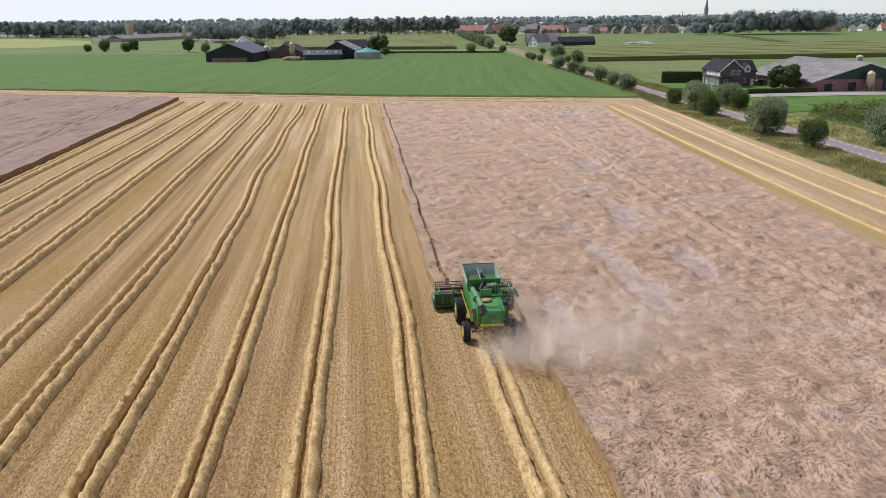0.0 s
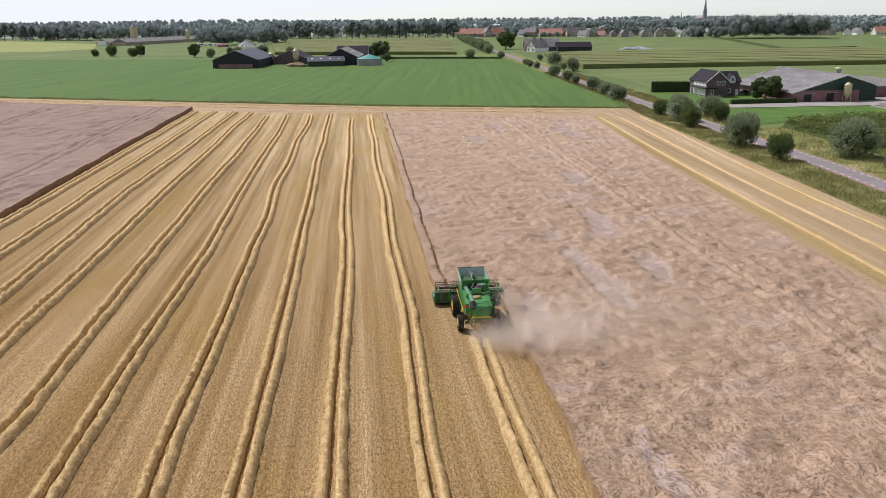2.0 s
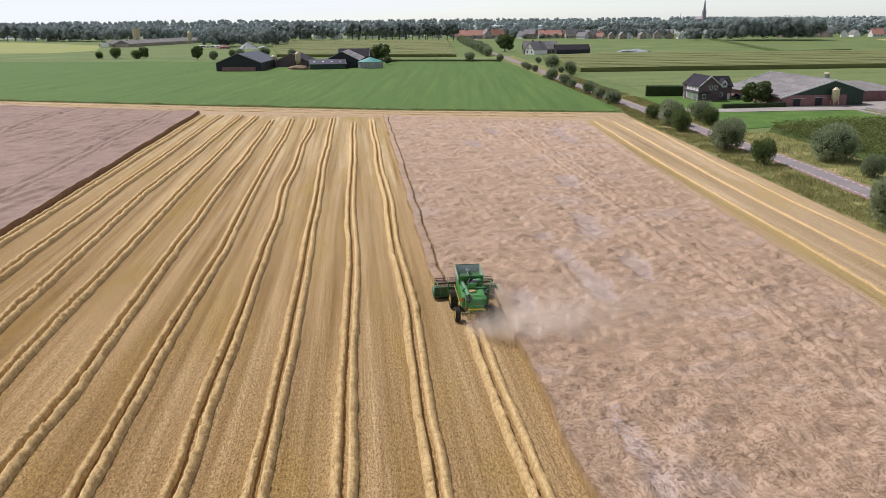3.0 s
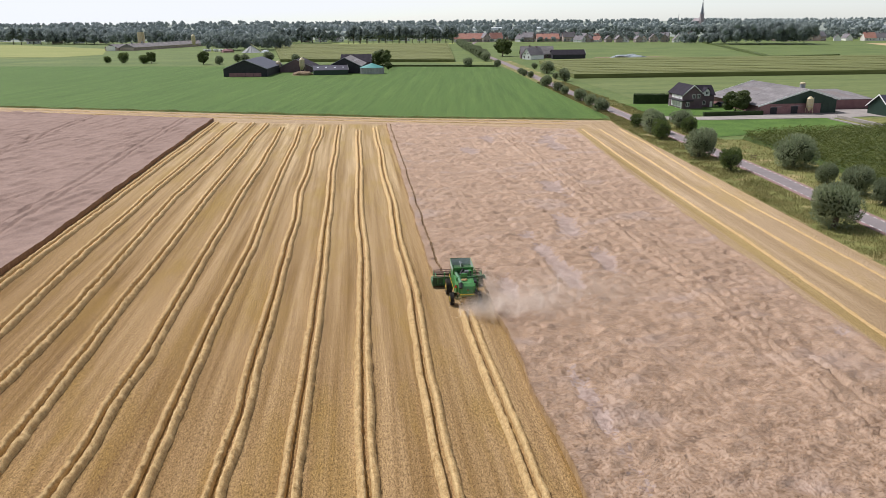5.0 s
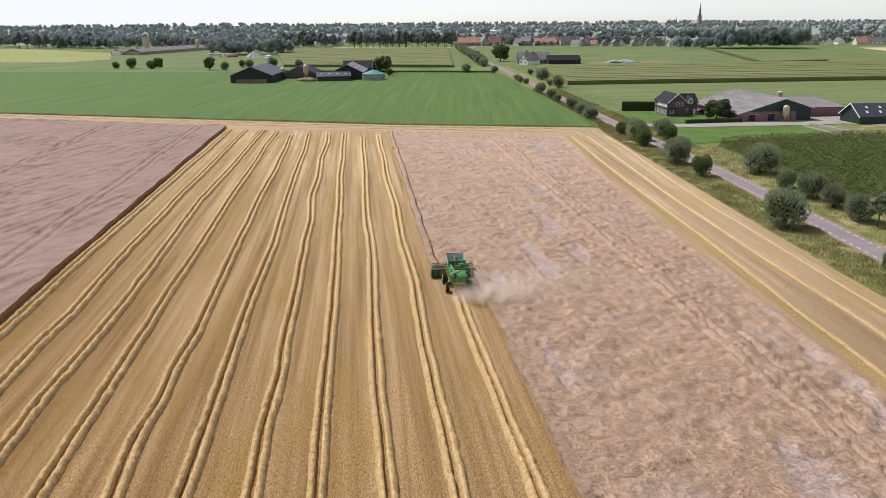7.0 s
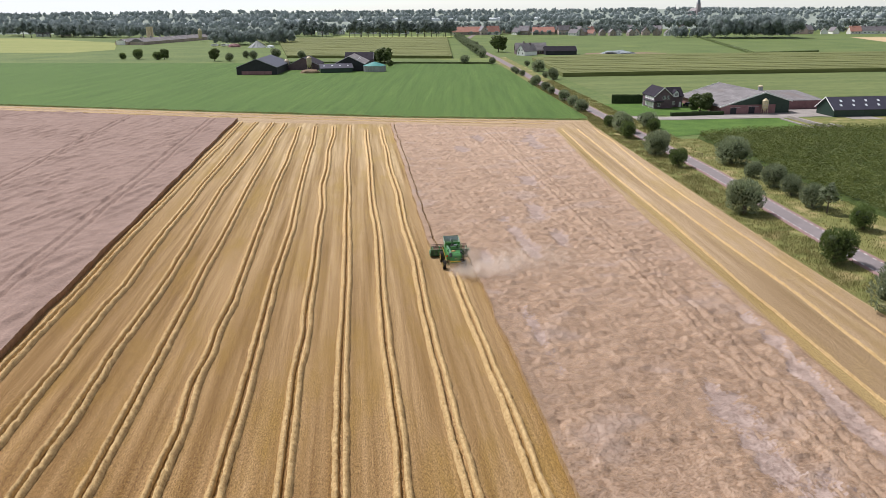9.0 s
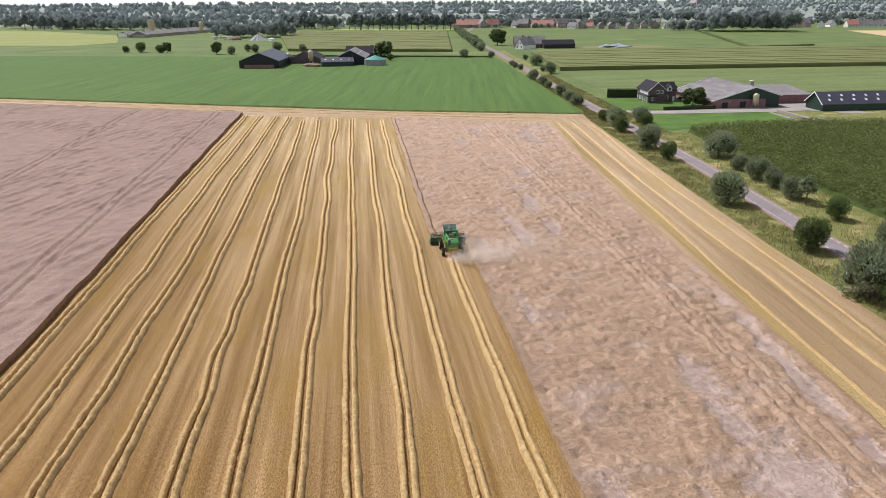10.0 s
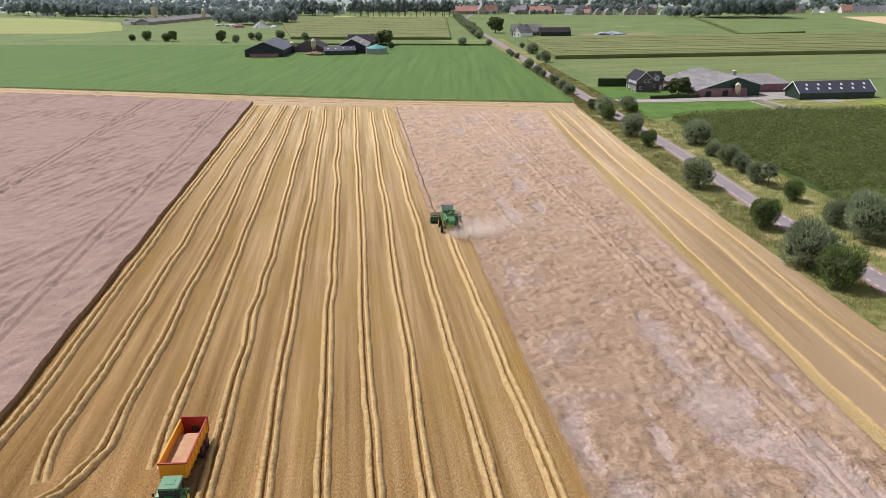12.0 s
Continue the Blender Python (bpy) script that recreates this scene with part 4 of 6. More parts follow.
hedge([(394, 838), (296, 509), (356, 522)], 1.6, 3.0, "overgrown hedge dividing the far meadows", 65, LEAF_GREEN)
hedge([(-50, 492), (85, 456)], 1.0, 3.0, "low overgrown hedge bank along the green field", 64, LEAF_GREEN)


def maize_field():
    """Rows of tall maize: leaning stems with arching leaves, over a slab whose dark colour paints the shade among the
    lower leaves.
    """
    outline = [(87.5, -60), (88.5, 38), (90.0, 95), (92.5, 151), (98, 154), (134, 160), (163, 157), (230, 158), (230, -60)]
    thing = empty("maize_field")
    tagged(thing, "tall green maize standing in close rows", "maize crop", "", "stuff")
    bm = bmesh.new()
    low, top = [bm.verts.new((x, y, 0)) for x, y in outline], [bm.verts.new((x + 0.5, y - 0.4, 0.9)) for x, y in outline]
    bm.faces.new(top)
    for i in range(len(outline)):
        j = (i + 1) % len(outline)
        bm.faces.new((low[i], low[j], top[j], top[i]))
    bmesh.ops.recalc_face_normals(bm, faces=bm.faces)
    part("lower_leaves", bm, CORN_SHADE, thing, "dark shaded lower leaves")
    rng = np.random.RandomState(71)
    n = 46000
    x, y = 84 + 116 * rng.rand(n) ** 1.25, rng.uniform(-20, 160, n)
    y = np.where(rng.rand(n) < 0.5, y, rng.uniform(60, 160, n))
    x = np.round(x / 0.75) * 0.75 + rng.normal(0, 0.08, n)
    ok = inside(outline, x, y)
    x, y = x[ok], y[ok]
    n = len(x)
    tall = 2.1 + 0.5 * lattice(x, y, 14.0, 72) + rng.normal(0, 0.12, n)
    k = 6
    a = rng.rand(n, k) * 6.28
    h = tall[:, None] * rng.uniform(0.3, 1.0, (n, k))
    reach = rng.uniform(0.15, 0.4, (n, k))
    at = np.stack([x[:, None] + reach * np.cos(a), y[:, None] + reach * np.sin(a), h], -1).reshape(-1, 3)
    along = np.stack([np.cos(a), np.sin(a), rng.uniform(-0.3, 0.9, (n, k))], -1).reshape(-1, 3)
    v, f = blades(at, along, rng.uniform(0.5, 0.95, n * k), rng.uniform(0.09, 0.16, n * k), rng)
    from_arrays("leaves", v, f, CORN_LEAF, thing)
    return thing


maize_field()


def far_maize(outline, height, label, step=3.0, seed=81, furrow=0.94):
    """A far block of maize with ridged rows on top."""
    thing = empty("far_maize_field")
    tagged(thing, label, "maize crop", "", "stuff")
    bm = bmesh.new()
    low, top = [bm.verts.new((x, y, 0)) for x, y in outline], [bm.verts.new((x, y, height * furrow)) for x, y in outline]
    bm.faces.new(top)
    for i in range(len(outline)):
        j = (i + 1) % len(outline)
        bm.faces.new((low[i], low[j], top[j], top[i]))
    bmesh.ops.recalc_face_normals(bm, faces=bm.faces)
    part("crop_body", bm, MAIZE_FAR, thing)
    # gaps between the passes show as long furrows
    ridge = np.random.RandomState(seed + 5)
    y0, y1 = min(p[1] for p in outline), max(p[1] for p in outline)
    at_y = y0
    bands = bmesh.new()
    while at_y < y1:
        wide = step * ridge.uniform(1.6, 3.0)
        cut = np.linspace(min(p[0] for p in outline), max(p[0] for p in outline), 90)
        ok = inside(outline, cut, cut * 0 + at_y) & inside(outline, cut, cut * 0 + at_y + wide - 1.4)
        if ok.sum() > 3:
            add_box(bands, (cut[ok][0], at_y, height * 0.5), (cut[ok][-1], at_y + wide - 1.4, height * ridge.uniform(furrow + 0.03, 1.06)))
        at_y += wide
    part("crop_rows", bands, MAIZE_FAR, thing)
    rng = np.random.RandomState(seed)
    xs, ys = [p[0] for p in outline], [p[1] for p in outline]
    n = 32000
    x, y = rng.uniform(min(xs), max(xs), n), rng.uniform(min(ys), max(ys), n)
    y = np.round(y / step) * step + rng.normal(0, 0.25, n)
    ok = inside(outline, x, y)
    at = np.stack([x[ok], y[ok], height + rng.uniform(-0.02, 0.10, ok.sum())], 1)
    v, f = blades(at, rng.normal(size=at.shape) * (1, 0.5, 0.02), rng.uniform(0.5, 1.4, len(at)), rng.uniform(0.2, 0.4, len(at)), rng, 25.0)
    from_arrays("leaves", v, f, MAIZE_FAR, thing)
    return thing


far_maize([(106, 352), (700, 344), (700, 470), (240, 500), (170, 505), (118, 480)], 2.2, "wide block of olive-green maize beyond the meadow", 4.0, 81)
far_maize([(-56, 545), (66, 513), (104, 868), (-95, 895)], 1.9, "block of olive-green maize behind the farm", 5.0, 82, 0.97)
sheet("pale_meadow", [(-900, 840), (-420, 700), (-250, 660), (-225, 700), (-265, 850), (-420, 1020), (-900, 1190)], 0.03, material("yellowing_meadow", (0.19, 0.22, 0.06), (0.29, 0.295, 0.10), 0.01, 0.2, bump=0, stretch=(0.4, 2.0, 1)), "yellow-green mown meadow", "field")
sheet("bright_meadow", [(-30, 905), (112, 884), (118, 920), (-30, 960)], 0.05, material("bright_meadow_grass", (0.28, 0.33, 0.08), (0.36, 0.40, 0.12), 0.01, 0.3, bump=0), "bright pale green meadow behind the avenue", "field")
sheet("grass_field", [(100, 242), (500, 236), (600, 342), (104, 350)], 0.03, material("mown_grass", (0.085, 0.122, 0.036), (0.175, 0.205, 0.07), 0.06, 0.8, bump=0.4, stretch=(0.25, 1.5, 1)), "mown grass field behind the farm", "field")
sheet("front_lawn", [(88, 155.5), (98, 158), (134, 162.5), (139, 186), (101, 187), (88.5, 190)], 0.03, LAWN, "bright green lawn between the maize and the farm yard", "lawn")
sheet("garden_lawn", [(88, 200), (103, 199), (122, 202), (122, 232), (95, 233), (89, 232)], 0.03, LAWN, "green garden lawn round the brick house", "lawn")
sheet("farm_drive", [(82, 196), (88, 190.5), (101, 188), (139, 186.6), (153, 188), (160, 184), (160, 180), (170, 178), (170, 206), (150, 207), (149, 198.5), (124, 198), (101, 195.4), (88, 199), (82.5, 203)], 0.05, CONCRETE, "pale concrete farm drive and yard", "drive")
sheet("rough_ground", [(140, 186), (134, 162), (163, 158.5), (215, 160), (215, 184), (160, 184)], 0.02, VERGE, "weedy rough ground beside the yard", "ground")
sheet("weed_patch", [(170, 163), (178, 160), (225, 161), (225, 180), (186, 181), (174, 175)], 0.04, material("yellow_green_weeds", (0.11, 0.16, 0.025), (0.25, 0.285, 0.05), 0.15, 2.0, bump=0.6), "bright yellow-green weeds before the low barn", "ground")


def slab(x0, y0, x1, y1, wide, height, label):
    d = math.hypot(x1 - x0, y1 - y0)
    ob = part("silage_wall", box((-wide / 2, 0, 0), (wide / 2, d, height), 0.05), CONCRETE)
    ob.matrix_basis = pose(x0, y0, 0, 0, 0, -math.degrees(math.atan2(x1 - x0, y1 - y0)))
    return tagged(ob, label, "concrete wall", "silage pit walls")


slab(140.3, 161, 140.6, 186, 1.0, 0.9, "long pale concrete silage pit wall")
slab(135.8, 162.5, 136.6, 184, 0.8, 0.4, "low pale concrete kerb of the silage pit")
slab(146.5, 160.5, 145.5, 170, 1.6, 0.35, "short pale concrete slab among weeds")
sheet("bare_patch", [(172, 538), (180, 527), (205, 522), (232, 526), (240, 538), (226, 552), (196, 556), (178, 550)], 0.05, SOIL, "trodden bare ground round the silage clamp", "ground")
sheet("wheat_field", [(542, 764), (497, 621), (720, 590), (820, 730)], 0.04, material("ripe_wheat", (0.44, 0.32, 0.17), (0.56, 0.42, 0.25), 0.03, 0.6, bump=0.2), "pale ripe wheat beyond the meadows", "field")
sheet("wheat_field", [(382, 482), (560, 440), (560, 500)], 0.04, bpy.data.materials["ripe_wheat"], "pale strip of ripe wheat", "field")


# ---- buildings ----
def window(parent, x, y, z, w, h, face="-y", frame_mat=None, bars=1, t=0.12, glass_mat=None):
    """A white-framed window on a wall facing -y, or -x; its pane lies behind the frame."""
    depth = 0.08
    bm = bmesh.new()
    spans = [((-w / 2, 0), (w / 2, t)), ((-w / 2, h - t), (w / 2, h)), ((-w / 2, t), (-w / 2 + t, h - t)), ((w / 2 - t, t), (w / 2, h - t))]
    for k in range(bars):
        u = -w / 2 + w * (k + 1) / (bars + 1)
        spans.append(((u - t / 2, t), (u + t / 2, h - t)))
    for (a, b), (c, d) in spans:
        lo, hi = ((x + a, y - depth, z + b), (x + c, y + 0.02, z + d)) if face == "-y" else ((x - depth, y + a, z + b), (x + 0.02, y + c, z + d))
        add_box(bm, lo, hi)
    frame_ob = part("window", bm, frame_mat or WHITE_PAINT, parent)
    glass = box((x - w / 2 + t, y - 0.03, z + t), (x + w / 2 - t, y - 0.005, z + h - t)) if face == "-y" else box((x - 0.03, y - w / 2 + t, z + t), (x - 0.005, y + w / 2 - t, z + h - t))
    part("pane", glass, glass_mat or DARK_GLASS, frame_ob)
    return frame_ob


def roof_slabs(parent, x0, xr, x1, ze0, zr, ze1, y0, y1, mat, thick=0.18, over=0.35, axis="y"):
    """Two sloping roof slabs meeting at a ridge that runs along the axis."""
    for xa, za, xb, zb in ((x0, ze0, xr, zr), (x1, ze1, xr, zr)):
        d = math.hypot(xb - xa, zb - za)
        ux, uz = (xb - xa) / d, (zb - za) / d
        xo, zo = xa - ux * over, za - uz * over
        outline = [(xo, zo), (xb, zb), (xb, zb + thick), (xo, zo + thick)]
        part("roof", prism(outline, y0 - over, y1 + over, axis), mat, parent)


def bargeboards(parent, x0, xr, x1, ze0, zr, ze1, y, mat=None, axis="y", thick=0.28, lift=0.05):
    for xa, za, xb, zb in ((x0, ze0, xr, zr), (x1, ze1, xr, zr)):
        outline = [(xa, za + lift - thick / 2), (xb, zb + lift - thick / 2), (xb, zb + lift + thick / 2), (xa, za + lift + thick / 2)]
        part("bargeboard", prism(outline, y - 0.06, y + 0.06, axis), mat or WHITE_PAINT, parent)


def brick_house():
    house = empty("brick_house")
    tagged(house, "two-storey dark brick house with slate roof and white windows", "house")
    part("wall", prism([(104, 0), (112, 0), (112, 5.0), (108, 8.2), (104, 5.0)], 215.6, 229), BRICK_DARK, house)
    part("wall", prism([(219, 0), (227, 0), (227, 4.6), (223, 7.6), (219, 4.6)], 112.01, 118.2, "x"), BRICK_DARK, house)
    roof_slabs(house, 104, 108, 112, 5.0, 8.2, 5.0, 215.6, 229, SLATE, 0.2, 0.5)
    roof_slabs(house, 219, 223, 227, 4.6, 7.6, 4.6, 112.3, 118.2, SLATE, 0.2, 0.45, "x")
    bargeboards(house, 103.6, 108, 112.4, 4.75, 8.25, 4.75, 215.02)
    canopy = part("porch_canopy", box((102.7, 214.6, 2.7), (104.6, 226, 3.0), 0.04), BLACK_CLAD, house)
    part("canopy_front", box((104.6, 214.6, 2.7), (108.0, 215.6, 3.0), 0.04), BLACK_CLAD, house)
    for y in (214.9, 219, 225.6):
        part("porch_post", tube((102.9, y, 0), (102.9, y, 2.7), 0.09), WHITE_PAINT, house)
    for y in (217.3, 219.8, 222.3, 224.8):
        window(house, 104, y, 3.3, 2.1, 1.6, "-x", bars=2, t=0.22, glass_mat=CREAM)
        window(house, 104, y, 0.4, 2.1, 2.2, "-x", bars=2, t=0.22, glass_mat=CREAM)
    window(house, 106.0, 215.6, 0.8, 1.4, 1.5)
    window(house, 108.3, 215.6, 3.7, 1.3, 1.4)
    window(house, 110.2, 215.6, 3.7, 1.3, 1.4)
    window(house, 114.2, 219, 0.9, 1.2, 1.5)
    dormer = part("dormer", prism([(113.9, 4.2), (116.1, 4.2), (116.1, 5.8), (115, 6.9), (113.9, 5.8)], 218.6, 222), WHITE_PAINT, house, "white-painted gabled dormer")
    roof_slabs(house, 113.7, 115, 116.3, 5.75, 7.05, 5.75, 218.4, 222.2, SLATE, 0.12, 0.2)
    window(house, 115, 218.6, 4.6, 1.2, 1.2)
    part("door", box((116.6, 218.9, 0), (117.6, 219.02, 2.1)), WHITE_PAINT, house)
    house.matrix_basis = Matrix.Translation((104.8, 216.5, 0)) @ Matrix.Diagonal((0.86, 0.9, 0.92, 1)) @ Matrix.Translation((-104.0, -215.6, 0))
    return house


brick_house()


def corrugated(parent, x0, xr, x1, ze0, zr, ze1, y0, y1, mat, axis, sheets):
    """A roof laid in separate sheets along its length, each a little uneven."""
    rng = random.Random(7)
    step = (y1 - y0) / sheets
    for xa, za, xb, zb in ((x0, ze0, xr, zr), (x1, ze1, xr, zr)):
        for row in range(3):
            for k in range(sheets):
                u0, u1 = row / 3, (row + 1) / 3 + 0.01
                lift = 0.05 * (3 - row) + rng.uniform(0, 0.035)
                pa, pb = (xa + (xb - xa) * u0, za + (zb - za) * u0 + lift), (xa + (xb - xa) * u1, za + (zb - za) * u1 + lift)
                part("roof_sheet", prism([pa, pb, (pb[0], pb[1] + 0.08), (pa[0], pa[1] + 0.08)], y0 + k * step + 0.015, y0 + (k + 1) * step - 0.015, axis), mat, parent)


def cattle_barn():
    barn = empty("cattle_barn")
    tagged(barn, "wide low barn of red brick with weathered grey roof", "barn")
    x0, xr, x1, za, zr, zb, y0, y1 = 123.4, 139.3, 149.2, 2.5, 7.2, 4.2, 198.6, 234
    part("wall", prism([(x0 + 0.3, 0), (x1 - 0.3, 0), (x1 - 0.3, zb - 0.1), (xr, zr - 0.1), (x0 + 0.3, za - 0.1)], y0, y1), BRICK_PINK, barn)
    # dark cladding on the gable and the wall beside the doors
    part("gable_cladding", prism([(125.6, 3.1), (143.8, 3.1), (143.8, 0.02), (148.8, 0.02), (148.8, 4.1), (xr, zr - 0.12)], y0 - 0.08, y0 - 0.004), GREEN_CLAD, barn)
    corrugated(barn, x0 - 0.5, xr, x1 + 0.5, za - 0.15, zr, zb - 0.15, y0 - 0.3, y1 + 0.3, FIBRE_ROOF, "y", 14)
    part("ridge_cap", prism([(xr - 0.35, zr + 0.06), (xr + 0.35, zr + 0.06), (xr, zr + 0.34)], y0 - 0.3, y1 + 0.3), FIBRE_ROOF, barn)
    bargeboards(barn, x0 - 0.6, xr, x1 + 0.6, za - 0.1, zr + 0.1, zb - 0.1, y0 - 0.42, thick=0.5)
    bargeboards(barn, x0 - 0.6, xr, x1 + 0.6, za - 0.1, zr + 0.1, zb - 0.1, y1 + 0.42, thick=0.5)
    for x, w, h in ((128.2, 2.2, 2.1), (135.0, 2.2, 2.3)):
        door = part("barn_door", box((x - w / 2, y0 - 0.12, 0), (x + w / 2, y0 - 0.01, h), 0.02), BLACK_CLAD, barn, "dark barn door")
        part("door_rail", box((x - w / 2 - 0.2, y0 - 0.16, h), (x + w / 2 + 1.4, y0 - 0.02, h + 0.12)), STEEL, door)
    for x in (145.1, 146.9):
        part("sliding_door", box((x - 0.85, y0 - 0.16, 0.05), (x + 0.85, y0 - 0.085, 3.4), 0.02), GREEN_CLAD, barn, "dark green sliding door")
    part("vent_tower", tube((142.5, 208, 5.6), (142.5, 208, 8.4), 0.85, sides=20), TANK_WALL, barn, "round dark vent tower")
    cap = bmesh.new()
    bmesh.ops.create_uvsphere(cap, u_segments=20, v_segments=8, radius=0.95, matrix=Matrix.Translation((142.5, 208, 8.4)) @ Matrix.Diagonal((1, 1, 0.5, 1)))
    part("tower_cap", cap, SILO, barn)
    barn.matrix_basis = pose(-1.3, 0, 0)
    return barn


cattle_barn()


def feed_silo(x, y, height, r, label):
    silo = empty("feed_silo", (x, y, 0))
    tagged(silo, label, "silo")
    bm = bmesh.new()
    add_tube(bm, (0, 0, height * 0.42), (0, 0, height * 0.86), r, r, 24)
    add_tube(bm, (0, 0, height * 0.18), (0, 0, height * 0.42), r * 0.22, r, 24)
    add_tube(bm, (0, 0, height * 0.86), (0, 0, height), r, r * 0.25, 24)
    part("hopper", bm, SILO, silo)
    for k in range(3):
        part("hoop", tube((0, 0, height * (0.44 + 0.2 * k)), (0, 0, height * (0.44 + 0.2 * k) + 0.07), r + 0.025, sides=24), STEEL, silo)
    for k in range(4):
        a = math.pi / 4 + k * math.pi / 2
        part("leg", tube((r * 1.02 * math.cos(a), r * 1.02 * math.sin(a), 0), (r * 0.95 * math.cos(a), r * 0.95 * math.sin(a), height * 0.5), 0.08, sides=8), SILO, silo)
    part("fill_pipe", tube((r + 0.15, 0, 0.6), (r + 0.15, 0, height * 0.95), 0.06, sides=8), STEEL, silo)
    return silo


feed_silo(137.6, 196.8, 5.4, 1.05, "pale yellow feed silo on legs before the barn")


def flat_shed(name, lo, hi, slope, wall_mat, roof_mat, label):
    shed = empty(name)
    tagged(shed, label, "shed")
    (x0, y0), (x1, y1), (z0, z1) = lo, hi, slope
    part("wall", prism([(y0, 0), (y1, 0), (y1, z1), (y0, z0)], x0, x1, "x"), wall_mat, shed)
    n = 8
    for k in range(n):
        a, b = x0 - 0.3 + (x1 - x0 + 0.6) * k / n, x0 - 0.3 + (x1 - x0 + 0.6) * (k + 1) / n - 0.03
        part("roof_sheet", prism([(y0 - 0.4, z0 + 0.03), (y1 + 0.4, z1 + 0.03), (y1 + 0.4, z1 + 0.16), (y0 - 0.4, z0 + 0.16)], a, b, "x"), roof_mat, shed)
    return shed


flat_shed("lean_to_shed", (150.2, 207.5), (166, 222), (3.0, 4.2), BRICK_PINK, FIBRE_ROOF, "grey-roofed lean-to shed behind the barn")
flat_shed("lean_to_shed", (150.2, 224), (170, 234), (3.0, 3.8), BRICK_PINK, FIBRE_ROOF, "wide grey flat-roofed shed behind the barn")


def low_barn():
    barn = empty("low_barn")
    tagged(barn, "long low dark green barn with skylights in its roof", "barn")
    y0, yr, y1, ze, zr, x0, x1 = 185.6, 190.8, 196.0, 2.5, 6.0, 156.6, 186.4
    part("wall", prism([(y0, 0), (y1, 0), (y1, ze), (yr, zr - 0.1), (y0, ze)], x0, x1, "x"), GREEN_CLAD, barn)
    roof_slabs(barn, y0, yr, y1, ze, zr, ze, x0, x1, BARN_ROOF, 0.14, 0.45, "x")
    for x in (x0 - 0.52, x1 + 0.52):
        bargeboards(barn, y0 - 0.5, yr, y1 + 0.5, ze - 0.3, zr + 0.12, ze - 0.3, x, axis="x", thick=0.36)
    n = 0
    for row, u in ((0, 0.30), (1, 0.66)):
        for k in range(6):
            x = x0 + 3.2 + k * 4.6 + (0.9 if row else 0)
            y, z = y0 + (yr - y0) * u, ze + (zr - ze) * u + 0.17
            light = part("skylight", box((-0.4, -0.5, 0), (0.4, 0.5, 0.06)), GLASSHOUSE, barn, "pale translucent skylight")
            light.matrix_basis = pose(x, y, z, math.degrees(math.atan2(zr - ze, yr - y0)))
    for k in range(9):
        part("wall_batten", box((x0 + 1.5 + 3.2 * k, y0 - 0.06, 0), (x0 + 1.62 + 3.2 * k, y0, ze - 0.1)), GREEN_CLAD, barn)
    return barn


low_barn()


def gable_barn(name, x0, x1, y0, y1, eave, ridge, wall_mat, roof_mat, label, panel=None, turn=0.0, lights=0):
    """A barn with its gable to the fields; local origin at the middle of the gable's foot."""
    mx = (x0 + x1) / 2
    barn = empty(name, (mx, y0, 0), turn)
    tagged(barn, label, "barn", "barns of the far farm")
    w, d = (x1 - x0) / 2, y1 - y0
    part("wall", prism([(-w, 0), (w, 0), (w, eave), (0, ridge), (-w, eave)], 0, d), wall_mat, barn)
    roof_slabs(barn, -w, 0, w, eave, ridge, eave, 0, d, roof_mat, 0.16, 0.4)
    bargeboards(barn, -w - 0.4, 0, w + 0.4, eave - 0.2, ridge + 0.15, eave - 0.2, -0.5, TANK_WALL, thick=0.3)
    if panel:
        for k in range(4):
            a = -w * 0.75 + k * w * 0.375
            part("gate_panel", box((a, -0.12, 0.1), (a + w * 0.36, -0.01, 2.0), 0.02), panel, barn)
    for k in range(lights):
        y = d * (k + 0.5) / lights
        for s in (-1, 1):
            light = part("skylight", box((-0.5, -0.5, 0), (0.5, 0.5, 0.05)), GLASSHOUSE, barn)
            light.matrix_basis = pose(s * w * 0.5, y, (eave + ridge) / 2 + 0.19, 0, s * math.degrees(math.atan2(ridge - eave, w)))
    return barn


gable_barn("black_barn", -73, -49.8, 398, 440, 4.2, 8.6, BLACK_CLAD, BARN_ROOF, "large black barn with a red-panelled gable", BRICK_PINK, -6, 0)
gable_barn("brick_barn", -46, -27.5, 428, 452, 3.0, 7.2, BRICK_DARK, SLATE, "dark brick barn with a slate roof", None, -6)
gable_barn("open_barn", -18, 0.5, 413, 446, 4.0, 8.4, BLACK_CLAD, FIBRE_ROOF, "dark barn with a grey sheet roof", None, -6, 4)
side = gable_barn("low_shed", -8, 6, 0, 18.5, 2.6, 4.6, GREEN_CLAD, BARN_ROOF, "long low green shed with roof lights", None, 0, 4)
side.matrix_basis = pose(-7.6, 411, 0, 0, 0, 96)
back = gable_barn("tiled_barn", 0, 14, 460, 478, 4.0, 8.2, BRICK_DARK, SLATE, "dark tiled barn behind the tank", None, 84)


def round_tank():
    tank = empty("slurry_tank", (6.4, 409.5, 0))
    tagged(tank, "round grey slurry tank with a teal cone cover", "tank")
    part("tank_wall", tube((0, 0, 0), (0, 0, 3.4), 6.6, sides=48), TANK_WALL, tank)
    bm = bmesh.new()
    add_tube(bm, (0, 0, 3.4), (0, 0, 5.6), 6.8, 0.3, 48)
    part("cover", bm, TEAL, tank)
    for k in range(24):
        a = k * math.pi / 12
        part("stave", box((-0.06, -0.06, 0), (0.06, 0.06, 3.4)), STEEL, tank).matrix_basis = pose(6.65 * math.cos(a), 6.65 * math.sin(a), 0, 0, 0, math.degrees(a))
    return tank


round_tank()
feed_silo(-33, 425, 8.5, 1.5, "white feed silo beside the brick barn")
